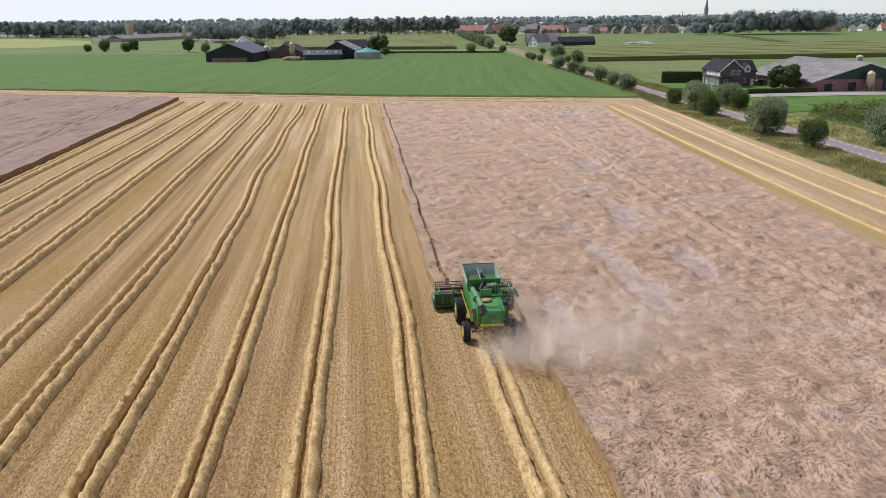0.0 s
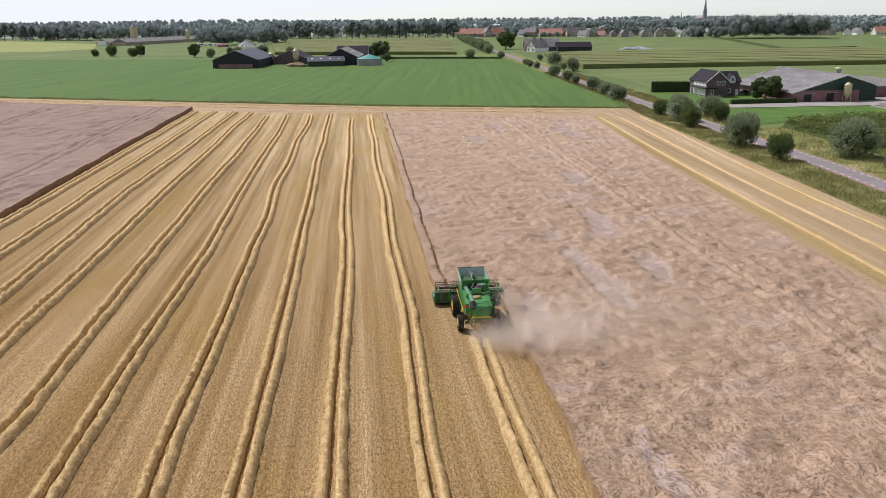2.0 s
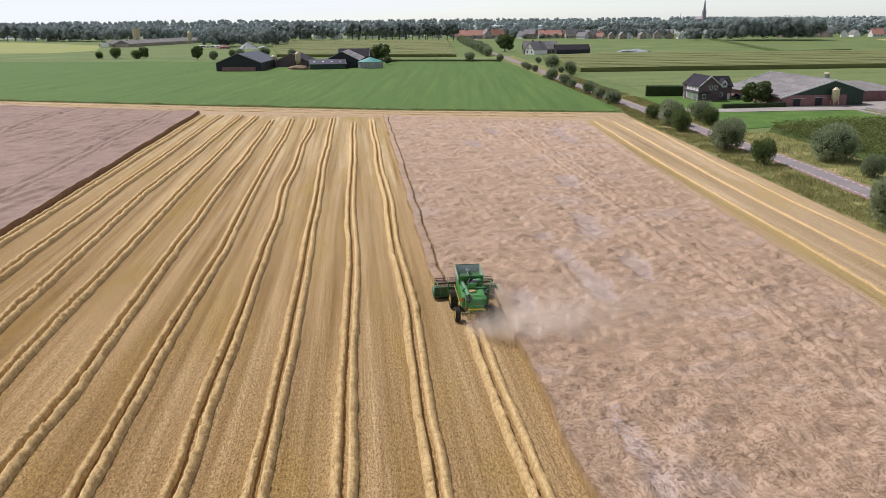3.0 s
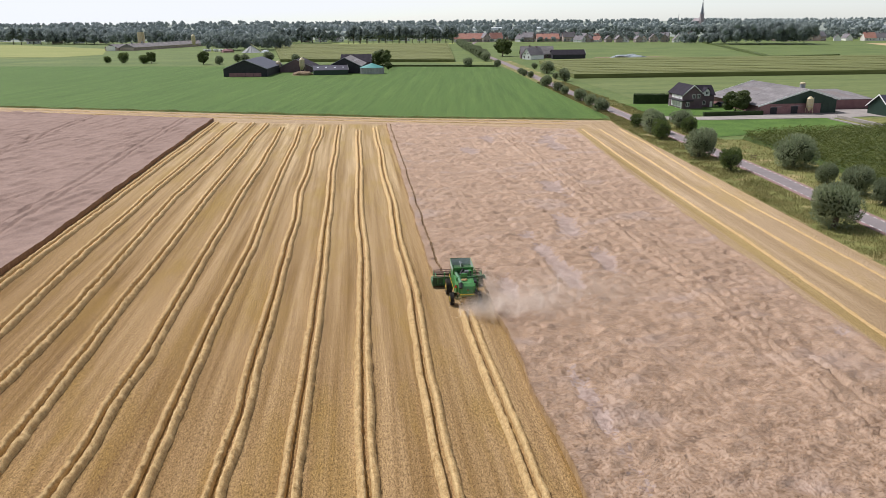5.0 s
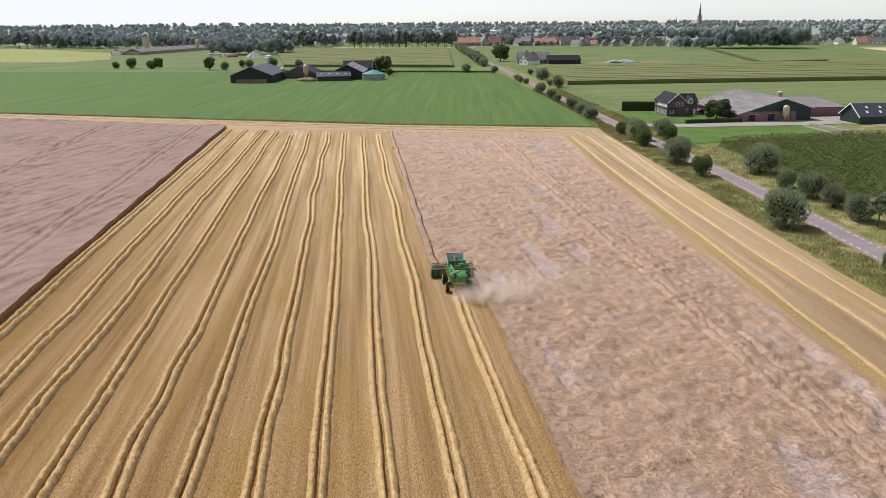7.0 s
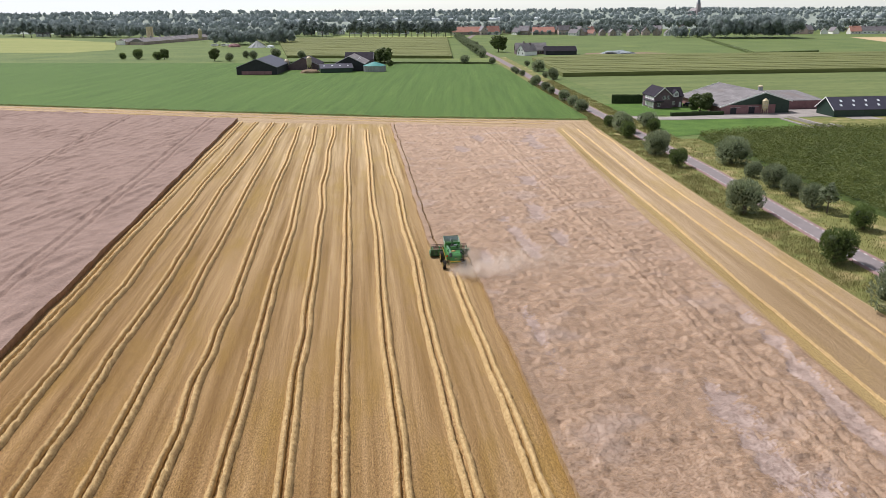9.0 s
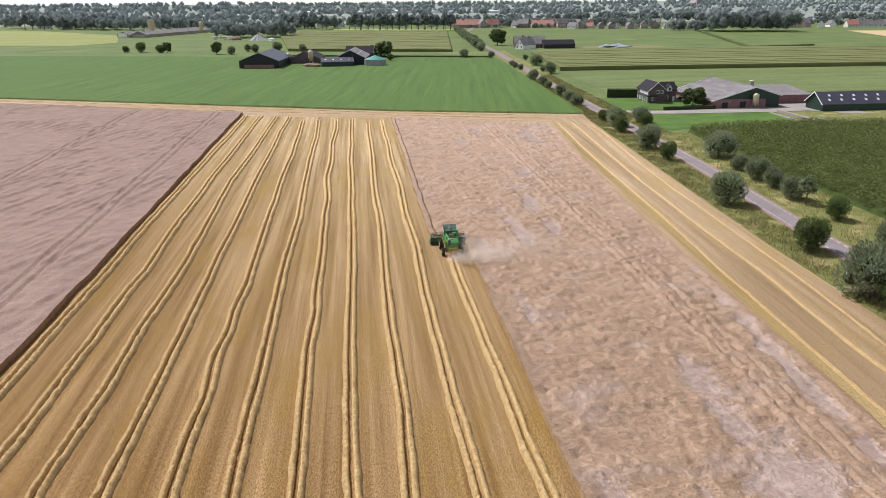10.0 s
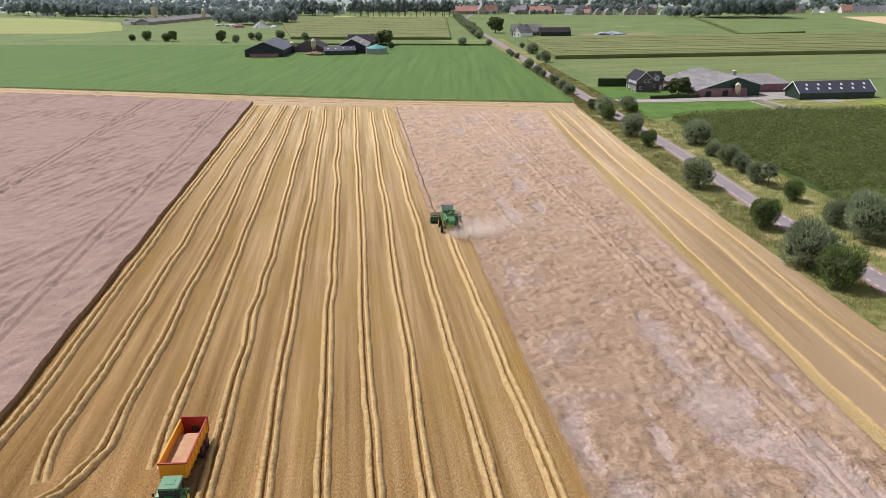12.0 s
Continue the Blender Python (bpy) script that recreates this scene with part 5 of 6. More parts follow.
feed_silo(-47, 432, 6.5, 1.4, "pale feed silo beside the black barn")


def heap(x, y, r, h, mat, label, name, seed):
    bm = bmesh.new()
    bmesh.ops.create_uvsphere(bm, u_segments=24, v_segments=12, radius=1)
    for v in bm.verts:
        k = 1 + 0.35 * noise.noise(v.co * 2.1 + Vector((seed, 0, 0)))
        v.co = Vector((v.co.x * r * k, v.co.y * r * 0.7 * k, max(v.co.z, -0.05) * h * k))
    ob = part(name, bm, mat)
    ob.matrix_basis = pose(x, y, 0)
    return tagged(ob, label, "heap")


heap(-32, 405, 6, 2.0, SOIL, "brown earth heap beside the barns", "earth_heap", 3)


def tent_heap(x, y, r, h):
    """A grey cone of sheeting over poles at the wood's edge."""
    thing = empty("covered_heap", (x, y, 0))
    tagged(thing, "grey pointed heap under slack sheeting with leaning poles", "heap")
    bm = bmesh.new()
    bmesh.ops.create_cone(bm, cap_ends=True, segments=14, radius1=r, radius2=0.4, depth=h, matrix=Matrix.Translation((0, 0, h / 2)))
    bmesh.ops.subdivide_edges(bm, edges=bm.edges, cuts=2)
    for v in bm.verts:
        v.co += Vector((noise.noise(v.co * 0.5), noise.noise(v.co * 0.5 + Vector((9, 0, 0))), 0)) * 1.4
        v.co.z = max(v.co.z, 0)
    part("sheeting", bm, TANK_WALL, thing)
    part("pole", tube((r * 1.3, 0, 0), (-1.0, 0, h + 2.0), 0.25, 0.15), SILO, thing)
    part("pole", tube((r * 0.4, -2, 0), (0.6, 0, h + 1.0), 0.25, 0.15), SILO, thing)
    return thing


tent_heap(-97, 712, 9, 6.0)
heap(-120, 724, 6, 3.0, BRICK_PINK, "low reddish heap at the wood edge", "clay_heap", 5)
heap(-84, 706, 4, 2.2, GLASSHOUSE, "small heap under white sheeting", "covered_heap", 6)


def caravan(x, y, length, turn):
    van = empty("caravan", (x, y, 0), turn)
    tagged(van, "small white caravan parked at the wood edge", "caravan", "white caravans")
    part("body", box((-length / 2, -1.1, 0.45), (length / 2, 1.1, 2.6), 0.25), WHITE_PAINT, van)
    part("window", box((-length * 0.3, -1.13, 1.4), (length * 0.3, -1.09, 2.1)), DARK_GLASS, van)
    for sx in (-0.8, 0.8):
        part("wheel", tube((sx, -1.05, 0.34), (sx, -0.8, 0.34), 0.34, sides=14), BLACK_CLAD, van)
        part("wheel", tube((sx, 0.8, 0.34), (sx, 1.05, 0.34), 0.34, sides=14), BLACK_CLAD, van)
    return van


caravan(-141, 736, 7, 12)
caravan(-132, 735, 6, -8)
caravan(-126, 730, 5, 20)
heap(201, 541, 12, 2.4, TARP, "silage clamp under pale sheeting", "silage_clamp", 8)


def village_house(name, w, d, eave, ridge, roof_mat, wall_mat, label, category="house"):
    house = empty(name)
    tagged(house, label, category, "village houses")
    part("wall", prism([(-w / 2, 0), (w / 2, 0), (w / 2, eave), (0, ridge), (-w / 2, eave)], -d / 2, d / 2), wall_mat, house)
    roof_slabs(house, -w / 2, 0, w / 2, eave, ridge, eave, -d / 2, d / 2, roof_mat, 0.25, 0.45)
    part("chimney", box((-0.5, d * 0.2, ridge - 0.6), (0.5, d * 0.2 + 0.9, ridge + 1.3)), BRICK_DARK, house)
    for x in (-w * 0.25, w * 0.25):
        window(house, x, -d / 2, 0.9, 1.6, 1.5, bars=0)
        window(house, x * 0.7, -d / 2, eave + 0.3, 1.3, 1.3, bars=0)
    for y in (-d * 0.3, 0, d * 0.3):
        window(house, -w / 2, y, 0.9, 1.5, 1.4, "-x", bars=0)
    return house


kinds = [village_house("village_house", 9, 12, 3.0, 8.2, RED_TILE, CREAM, "pale village house with a red tiled roof"),
         village_house("village_house", 9, 11, 4.6, 9.2, VILLAGE_TILE, BRICK_VILLAGE, "brick village house with a dark tiled roof"),
         village_house("village_house", 8, 14, 3.0, 7.6, VILLAGE_TILE, WHITE_PAINT, "white-walled village house with a dark roof"),
         village_house("village_house", 10, 24, 3.2, 8.0, RED_TILE, BRICK_VILLAGE, "long brick farmhouse with a red tiled roof")]
PLOTS = [(143, 962, 3, 80, 1.25), (160, 957, 1, 20, 1.15), (175, 962, 0, 100, 1.3), (131, 968, 0, 75, 1.2), (212, 938, 1, 60, 1.2), (206, 952, 2, 20, 1.1), (238, 945, 3, 85, 1.15), (250, 958, 1, 90, 1.1), (262, 936, 1, 85, 1.2)]
rng = random.Random(5)
PLOTS += [(268 + 10.5 * k, 902 - 3.2 * k + rng.uniform(-6, 8), rng.choice([0, 1, 2, 2, 1]), rng.uniform(-40, 50), rng.uniform(0.8, 1.0)) for k in range(14)]
PLOTS += [(150 + 13 * k, 1010 - 3.2 * k + rng.uniform(-12, 12), rng.choice([0, 1, 1, 2, 2, 2]), rng.uniform(-60, 60), rng.uniform(0.85, 1.15)) for k in range(22)]
PLOTS += [(500 + 17 * k, 868 - 2.4 * k + rng.uniform(-8, 8), rng.choice([0, 1, 2, 2, 1]), rng.uniform(0, 180), rng.uniform(0.9, 1.2)) for k in range(16)]
PLOTS += [(-430 + 30 * k, 1110 + rng.uniform(-30, 30), rng.choice([1, 2]), rng.uniform(0, 180), 1.2) for k in range(5)]
PLOTS += [(-90 + 22 * k, 1040 + rng.uniform(-12, 12), rng.choice([1, 2, 2, 0]), rng.uniform(-50, 50), 1.0) for k in range(10)]
first = [True] * 4
for x, y, k, turn, s in PLOTS:
    m = sized(x, y, s, turn)
    if first[k]:
        kinds[k].matrix_basis, first[k] = m, False
    else:
        copy_at(kinds[k], m)

white_house = village_house("white_farmhouse", 9, 13, 3.2, 8.0, VILLAGE_TILE, WHITE_PAINT, "white farmhouse with a grey tiled roof")
white_house.matrix_basis = sized(127, 537, 1.0, -60)
wing = village_house("farmhouse_wing", 11, 24, 3.0, 8.4, FIBRE_ROOF, BRICK_DARK, "long farm wing with a grey roof")
wing.matrix_basis = sized(133, 552, 1.0, 84)
shed_far = gable_barn("roadside_shed", -7, 7, 0, 24, 3.0, 6.2, BLACK_CLAD, SLATE, "dark low shed beside the white farmhouse", None, 0, 0)
shed_far.matrix_basis = pose(166, 541, 0, 0, 0, 86)


def church():
    tower = empty("church", (1080, 2368, 0))
    tagged(tower, "distant church with a tall slender spire", "church")
    part("tower", box((-5, -5, 0), (5, 5, 34), 0.3), HAZED_STONE, tower)
    part("spire", tube((0, 0, 34), (0, 0, 78), 5.2, 0.2, 8), HAZED_SLATE, tower)
    for k in range(4):
        x, y = (4.4 if k % 2 else -4.4), (4.4 if k > 1 else -4.4)
        part("pinnacle", tube((x, y, 34), (x, y, 42), 0.9, 0.1, 6), HAZED_SLATE, tower)
    part("nave", prism([(-9, 0), (9, 0), (9, 12), (0, 22), (-9, 12)], 5, 55), HAZED_STONE, tower)
    part("turret", tube((-75, 0, 0), (-75, 0, 34), 3.0, 0.2, 8), HAZED_SLATE, tower)
    return tower


church()


def glasshouse(x, y, w, d, turn):
    house = empty("greenhouse", (x, y, 0), turn)
    tagged(house, "long pale greenhouse far across the fields", "greenhouse", "far greenhouses")
    n = 6
    for k in range(n):
        a, b = -w / 2 + w * k / n, -w / 2 + w * (k + 1) / n
        part("bay", prism([(a, 0), (b, 0), (b, 4.5), ((a + b) / 2, 6.2), (a, 4.5)], 0, d), GLASSHOUSE, house)
    return house


glasshouse(-560, 1290, 190, 60, 20)
glasshouse(-330, 1560, 240, 60, 8)
glasshouse(-60, 1900, 420, 80, 5)
glasshouse(330, 1850, 300, 80, -5)
glasshouse(1250, 1700, 200, 60, -20)


def long_farm():
    farm = empty("pig_farm", (-203, 868, 0), 70)
    tagged(farm, "long low grey farm buildings with twin silos", "farm building")
    part("wall", box((-78, -8, 0), (78, 8, 3), 0.05), BRICK_VILLAGE, farm)
    for k in range(9):
        a = -78 + 156 * k / 9
        part("roof", prism([(-9, 3), (9, 3), (0, 6.5)], a, a + 156 / 9 - 0.1, "x"), FIBRE_ROOF, farm)
        part("roof_vent", box((a + 8, -0.6, 6.0), (a + 9.4, 0.6, 8.2), 0.1), TANK_WALL, farm)
    part("wing_wall", box((-80, 9.5, 0), (-40, 24, 2.8), 0.05), BRICK_VILLAGE, farm)
    part("wing_roof", prism([(9, 2.8), (24.5, 2.8), (16.7, 6.0)], -80.5, -39.5, "x"), FIBRE_ROOF, farm)
    for x in (-36, -31):
        part("tower_silo", tube((x, 13, 0), (x, 13, 17), 2.2, sides=18), SILO, farm, "tan tower silo")
    part("white_door", box((-80.9, 12, 0), (-80.3, 22, 4.4)), WHITE_PAINT, farm)
    return farm


long_farm()
feed_silo(-178, 866, 14, 2.2, "white feed silo beside the long farm building")


def tree_guard(x, y, turn):
    """A low wooden frame of two posts and two rails round a young tree."""
    guard = empty("tree_guard", (x, y, 0), turn)
    tagged(guard, "low weathered wooden tree guard on the verge", "tree guard", "tree guards on the verge")
    for u in (-0.6, 0.6):
        part("post", box((u - 0.05, -0.05, 0), (u + 0.05, 0.05, 1.3), 0.01), GUARD_WOOD, guard)
    for z in (0.75, 1.15):
        part("rail", box((-0.7, -0.085, z - 0.05), (0.7, -0.05, z + 0.05), 0.01), GUARD_WOOD, guard)
    return guard


GUARD_WOOD = material("weathered_timber", (0.16, 0.12, 0.085), (0.32, 0.25, 0.18), 2.0, 16.0, bump=0.4, depth=0.01, stretch=(1, 1, 0.3))
tree_guard(80.6, 122.5, 8)
tree_guard(74.6, 24.7, 12)


def parked_car(x, y, turn):
    car = empty("parked_car", (x, y, 0), turn)
    tagged(car, "dark hatchback parked beside the brick house", "car")
    part("body", prism([(-2.0, 0.35), (2.0, 0.35), (2.05, 0.75), (1.2, 0.92), (-1.95, 0.95), (-2.05, 0.6)], -0.85, 0.85, "x"), BARN_ROOF, car)
    part("cabin", prism([(-1.9, 0.94), (1.0, 0.92), (0.35, 1.45), (-1.5, 1.48)], -0.74, 0.74, "x"), DARK_GLASS, car, "dark glass")
    part("roof", box((-0.68, -1.42, 1.46), (0.68, 0.3, 1.52), 0.03), BARN_ROOF, car)
    for u in (-0.78, 0.78):
        for v in (-1.25, 1.25):
            part("wheel", tube((u - 0.1, v, 0.32), (u + 0.1, v, 0.32), 0.32, sides=16), BLACK_CLAD, car)
        part("headlight", box((u * 0.8 - 0.14, 1.98, 0.6), (u * 0.8 + 0.14, 2.05, 0.72), 0.02), GLASSHOUSE, car, "pale headlight")
    return car


parked_car(120.1, 221.5, 10)


# ---- machines ----
def paint(name, colour, rough=0.35, metal=0.0, dusty=0.25):
    dull = tuple(c * (1 - dusty) + d * dusty for c, d in zip(colour, (0.33, 0.26, 0.18)))
    return material(name, dull, colour, 1.1, 7.0, rough=rough, bump=0.05, depth=0.005, metal=metal)


M_GREEN = paint("machine_green", (0.03, 0.23, 0.05), 0.38, 0, 0.24)
M_GREEN_PALE = paint("faded_green", (0.05, 0.20, 0.095), 0.5, 0, 0.3)
# machine green darkened: dark green parts, and painted shade on chassis and recesses
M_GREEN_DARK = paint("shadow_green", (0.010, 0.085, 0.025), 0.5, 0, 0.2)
M_YELLOW = paint("machine_yellow", (0.75, 0.52, 0.02), 0.35, 0, 0.12)
RUBBER = material("tyre_rubber", (0.018, 0.017, 0.016), (0.07, 0.06, 0.05), 2.0, 12.0, rough=0.85, bump=0.2, depth=0.01)
BLACK = material("black_parts", (0.015, 0.015, 0.016), (0.045, 0.042, 0.04), 1.5, 9.0, rough=0.6, bump=0.1)
CLEAR = material("cab_glass", (0.03, 0.04, 0.04), (0.07, 0.08, 0.08), 0.6, 4.0, rough=0.06, bump=0)
MESH = material("tank_screen", (0.32, 0.36, 0.33), (0.48, 0.52, 0.48), 3.0, 20.0, rough=0.6, bump=0)
RUST = material("worn_reel", (0.10, 0.055, 0.04), (0.20, 0.12, 0.09), 2.0, 14.0, rough=0.7, bump=0.2)
ORANGE = paint("trailer_orange", (0.78, 0.33, 0.012), 0.4, 0, 0.08)
RED = paint("trailer_red", (0.30, 0.014, 0.01), 0.5, 0, 0.05)
GRAIN = material("barley_grain", (0.36, 0.205, 0.115), (0.49, 0.30, 0.18), 1.2, 30.0, bump=0.4, depth=0.02)
LAMP_RED = material("red_reflector", (0.65, 0.04, 0.02), (0.8, 0.07, 0.03), 2.0, 9.0, rough=0.3, bump=0)


def spun(profile, sides=36):
    """A ring spun about the x axis from (x, radius) pairs, closed."""
    bm = bmesh.new()
    rings = []
    for k in range(sides):
        a = 2 * math.pi * k / sides
        rings.append([bm.verts.new((x, r * math.cos(a), r * math.sin(a))) for x, r in profile])
    n = len(profile)
    for k in range(sides):
        p, q = rings[k], rings[(k + 1) % sides]
        for i in range(n):
            j = (i + 1) % n
            bm.faces.new((p[i], p[j], q[j], q[i]))
    bmesh.ops.recalc_face_normals(bm, faces=bm.faces)
    return bm


def wheel(parent, x, y, r, w, rim_mat, lugs=20):
    """A farm tyre with slanting lugs on a dished rim, on the ground at x, y."""
    s = 1 if x > 0 else -1
    h = w / 2
    tyre = spun([(-h * 0.8, r * 0.58), (-h, r * 0.72), (-h, r * 0.88), (-h * 0.8, r * 0.955), (h * 0.8, r * 0.955), (h, r * 0.88), (h, r * 0.72), (h * 0.8, r * 0.58)])
    for k in range(lugs):
        for side in (-1, 1):
            a = 2 * math.pi * (k + (0.5 if side > 0 else 0)) / lugs
            made = bmesh.ops.create_cube(tyre, size=1)
            m = Matrix.Rotation(a, 4, "X") @ Matrix.Translation((side * h * 0.48, 0, r * 0.965)) @ Matrix.Rotation(side * 0.6, 4, "Z") @ Matrix.Diagonal((h * 1.05, r * 0.075, r * 0.07, 1))
            bmesh.ops.transform(tyre, matrix=m, verts=made["verts"])
    whole = part("wheel", tyre, RUBBER, parent)
    whole.matrix_basis = pose(x, y, r)
    rim = spun([(-h * 0.75, r * 0.57), (s * h * 0.72 - 0.05, r * 0.52), (s * h * 0.8 - 0.05, r * 0.16), (s * h * 0.8, r * 0.16), (s * h * 0.72, r * 0.52), (h * 0.75, r * 0.57), (h * 0.75, r * 0.61), (-h * 0.75, r * 0.61)])
    add_tube(rim, (s * h * 0.7, 0, 0), (s * h * 1.05, 0, 0), r * 0.19, r * 0.15, 14)
    part("rim", rim, rim_mat, whole, "painted steel rim")
    return whole


def combine():
    c = empty("combine_harvester", (7.95, 45.9, 0))
    tagged(c, "green combine harvester with yellow rims cutting barley", "combine harvester")
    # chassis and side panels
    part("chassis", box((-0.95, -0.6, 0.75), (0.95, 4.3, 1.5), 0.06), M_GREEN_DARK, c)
    body = [(-0.2, 1.25), (0.5, 0.95), (3.6, 0.95), (4.4, 1.5), (4.4, 2.75), (0.4, 2.75), (-0.9, 2.3), (-0.9, 1.6)]
    part("body", prism(body, -1.02, 1.02, "x"), M_GREEN, c)
    for s in (-1, 1):
        panel = [(0.3, 1.15), (3.9, 1.15), (4.2, 2.65), (1.2, 2.7), (-0.3, 2.3), (-0.3, 1.45)]
        a, b = sorted((s * 1.03, s * 1.28))
        door = part("side_panel", prism(panel, a, b, "x"), M_GREEN, c)
        stripe = [(-0.2, 1.62), (4.0, 2.02), (4.0, 2.16), (-0.2, 1.76)]
        a, b = sorted((s * 1.282, s * 1.30))
        part("stripe", prism(stripe, a, b, "x"), M_YELLOW, door, "yellow stripe")
        part("panel_seam", box((min(a, b), 2.0, 1.2), (max(a, b) + 0.002, 2.04, 2.6)), M_GREEN_DARK, door)
    # rear hood over the straw outlet
    hood = [(-1.35, 1.3), (-1.32, 2.1), (-1.2, 2.4), (-0.9, 2.56), (0.35, 2.74), (0.35, 1.4), (-0.3, 1.2)]
    h = part("rear_hood", prism(hood, -0.74, 0.74, "x"), M_GREEN, c)
    bmesh_edit = bmesh.new()
    bmesh_edit.from_mesh(h.data)
    bmesh.ops.bevel(bmesh_edit, geom=bmesh_edit.edges[:], offset=0.04, segments=2, affect="EDGES")
    bmesh_edit.to_mesh(h.data)
    bmesh_edit.free()
    part("rear_stripe", box((-0.755, -1.385, 1.5), (0.755, -1.31, 1.62)), M_YELLOW, h, "yellow stripe across the hood")
    part("badge", tube((0.05, -1.36, 2.06), (0.05, -1.325, 2.06), 0.12, sides=18), BLACK, h, "round black badge")
    part("badge_mark", box((-0.02, -1.372, 2.03), (0.12, -1.36, 2.08)), M_YELLOW, h)
    part("hood_edge", box((-0.7, -0.86, 2.63), (0.7, -0.82, 2.66)), M_GREEN_DARK, h)
    part("straw_bag", heap_mesh(0.42, 0.16), STRAW, c, "chaff lying on the hood").matrix_basis = pose(-0.15, 0.0, 2.72)
    part("straw_chute", prism([(-1.25, 0.75), (-0.5, 0.75), (-0.2, 1.45), (-1.2, 1.45)], -0.68, 0.68, "x"), M_GREEN_DARK, c)
    part("spreader", box((-0.62, -1.5, 0.62), (0.62, -1.0, 0.78), 0.03), BLACK, c)
    # engine deck behind the tank
    part("engine_deck", box((-0.95, 0.5, 2.74), (1.2, 2.1, 2.84), 0.02), M_GREEN_DARK, c)
    part("engine", box((-0.25, 0.95, 2.84), (0.5, 1.9, 3.15), 0.08), BLACK, c)
    part("engine_pipe", tube((-0.55, 1.0, 3.05), (-0.05, 1.95, 3.3), 0.11, sides=12), BLACK, c)
    part("engine_cover", box((-0.55, 0.52, 2.84), (0.32, 0.62, 3.28), 0.02), M_GREEN, c)
    part("engine_cover", box((0.52, 1.25, 2.84), (0.95, 2.0, 3.3), 0.05), M_GREEN, c)
    part("air_filter", tube((0.1, 1.35, 3.25), (0.6, 1.35, 3.25), 0.14, sides=14), STEEL, c)
    part("exhaust", tube((0.75, 0.9, 2.84), (0.75, 0.9, 3.45), 0.07, sides=10), BLACK, c)
    part("radiator_box", box((0.82, -0.1, 1.5), (1.4, 0.85, 2.6), 0.06), BLACK, c, "dark radiator screen")
    part("fuel_tank", box((0.9, -0.9, 1.3), (1.35, -0.15, 1.75), 0.05), BLACK, c)
    for z in (2.84, 3.2, 3.55):
        part("deck_rail", tube((0.62, 0.55, z), (1.35, 0.55, z), 0.025, sides=6), M_GREEN, c)
    for x in (0.62, 1.0, 1.35):
        part("rail_post", tube((x, 0.55, 2.8), (x, 0.55, 3.55), 0.025, sides=6), M_GREEN, c)
    part("deck_rail", tube((1.35, 0.55, 3.55), (1.35, 2.1, 3.55), 0.025, sides=6), M_GREEN, c)
    for x in (1.42, 1.62):
        part("ladder_rail", tube((x, 0.6, 1.2), (x, 0.6, 2.9), 0.025, sides=6), M_GREEN, c)
    for k in range(5):
        part("ladder_step", box((1.42, 0.55, 1.25 + 0.33 * k), (1.62, 0.68, 1.28 + 0.33 * k)), M_GREEN, c)
    # grain tank with its raised screens
    part("grain_tank", prism([(-1.25, 2.5), (1.25, 2.5), (1.3, 3.1), (-1.3, 3.1)], 2.1, 4.15, "y"), M_GREEN, c)
    tank = part("tank_floor", box((-1.15, 2.25, 3.1), (1.15, 4.0, 3.14)), M_GREEN_DARK, c)
    for y0, y1, lean, tip in ((2.05, 2.1, -0.16, 3.5), (4.15, 4.2, 0.22, 3.78)):
        top = y0 + lean
        part("tank_flap", prism([(y0, 3.1), (y1, 3.1), (top + 0.05, tip), (top, tip)], -1.28, 1.28, "x"), M_GREEN if lean < 0 else MESH, c)
    for s in (-1, 1):
        side = [(2.05, 3.1), (4.2, 3.1), (4.42, 3.78), (1.9, 3.5)]
        a, b = sorted((s * 1.3, s * 1.35))
        part("tank_flap", prism(side, a, b, "x"), MESH, c)
        part("tank_edge", tube((s * 1.33, 1.9, 3.52), (s * 1.33, 4.42, 3.8), 0.03, sides=6), M_GREEN, c)
    part("tank_edge", tube((-1.33, 4.42, 3.8), (1.33, 4.42, 3.8), 0.035, sides=6), M_GREEN_DARK, c)
    part("tank_edge", tube((-1.33, 1.9, 3.52), (1.33, 1.9, 3.52), 0.035, sides=6), M_GREEN, c)
    part("fill_auger", tube((0.2, 3.9, 3.1), (-0.1, 3.0, 3.75), 0.13, sides=10), STEEL, c)
    part("tank_brace", tube((-0.15, 2.1, 3.2), (-0.15, 4.2, 3.55), 0.03, sides=6), STEEL, c)
    # unloading auger folded back along the left
    pipe = part("unloading_auger", tube((-1.02, 2.9, 3.0), (-0.72, -1.15, 2.72), 0.2, 0.2, 18), M_GREEN_PALE, c, "pale green unloading tube")
    part("auger_elbow", tube((-1.05, 3.1, 2.2), (-1.02, 2.9, 3.05), 0.22, 0.22, 16), M_GREEN_PALE, c)
    part("auger_spout", tube((-0.72, -1.12, 2.75), (-0.7, -1.5, 2.35), 0.21, 0.19, 14), BLACK, pipe, "black rubber spout")
    part("auger_band", tube((-0.82, 0.2, 2.81), (-0.815, 0.12, 2.806), 0.215, 0.215, 18), M_GREEN, pipe)
    sign = bmesh.new()
    vs = [sign.verts.new(p) for p in ((-0.19, 0, 0), (0.19, 0, 0), (0, 0, 0.34), (-0.19, 0.03, 0), (0.19, 0.03, 0), (0, 0.03, 0.34))]
    for f in ((0, 1, 2), (5, 4, 3), (0, 3, 4, 1), (1, 4, 5, 2), (2, 5, 3, 0)):
        sign.faces.new([vs[i] for i in f])
    part("warning_triangle", sign, LAMP_RED, c, "orange-red slow-vehicle triangle").matrix_basis = pose(-1.15, -0.62, 2.12)
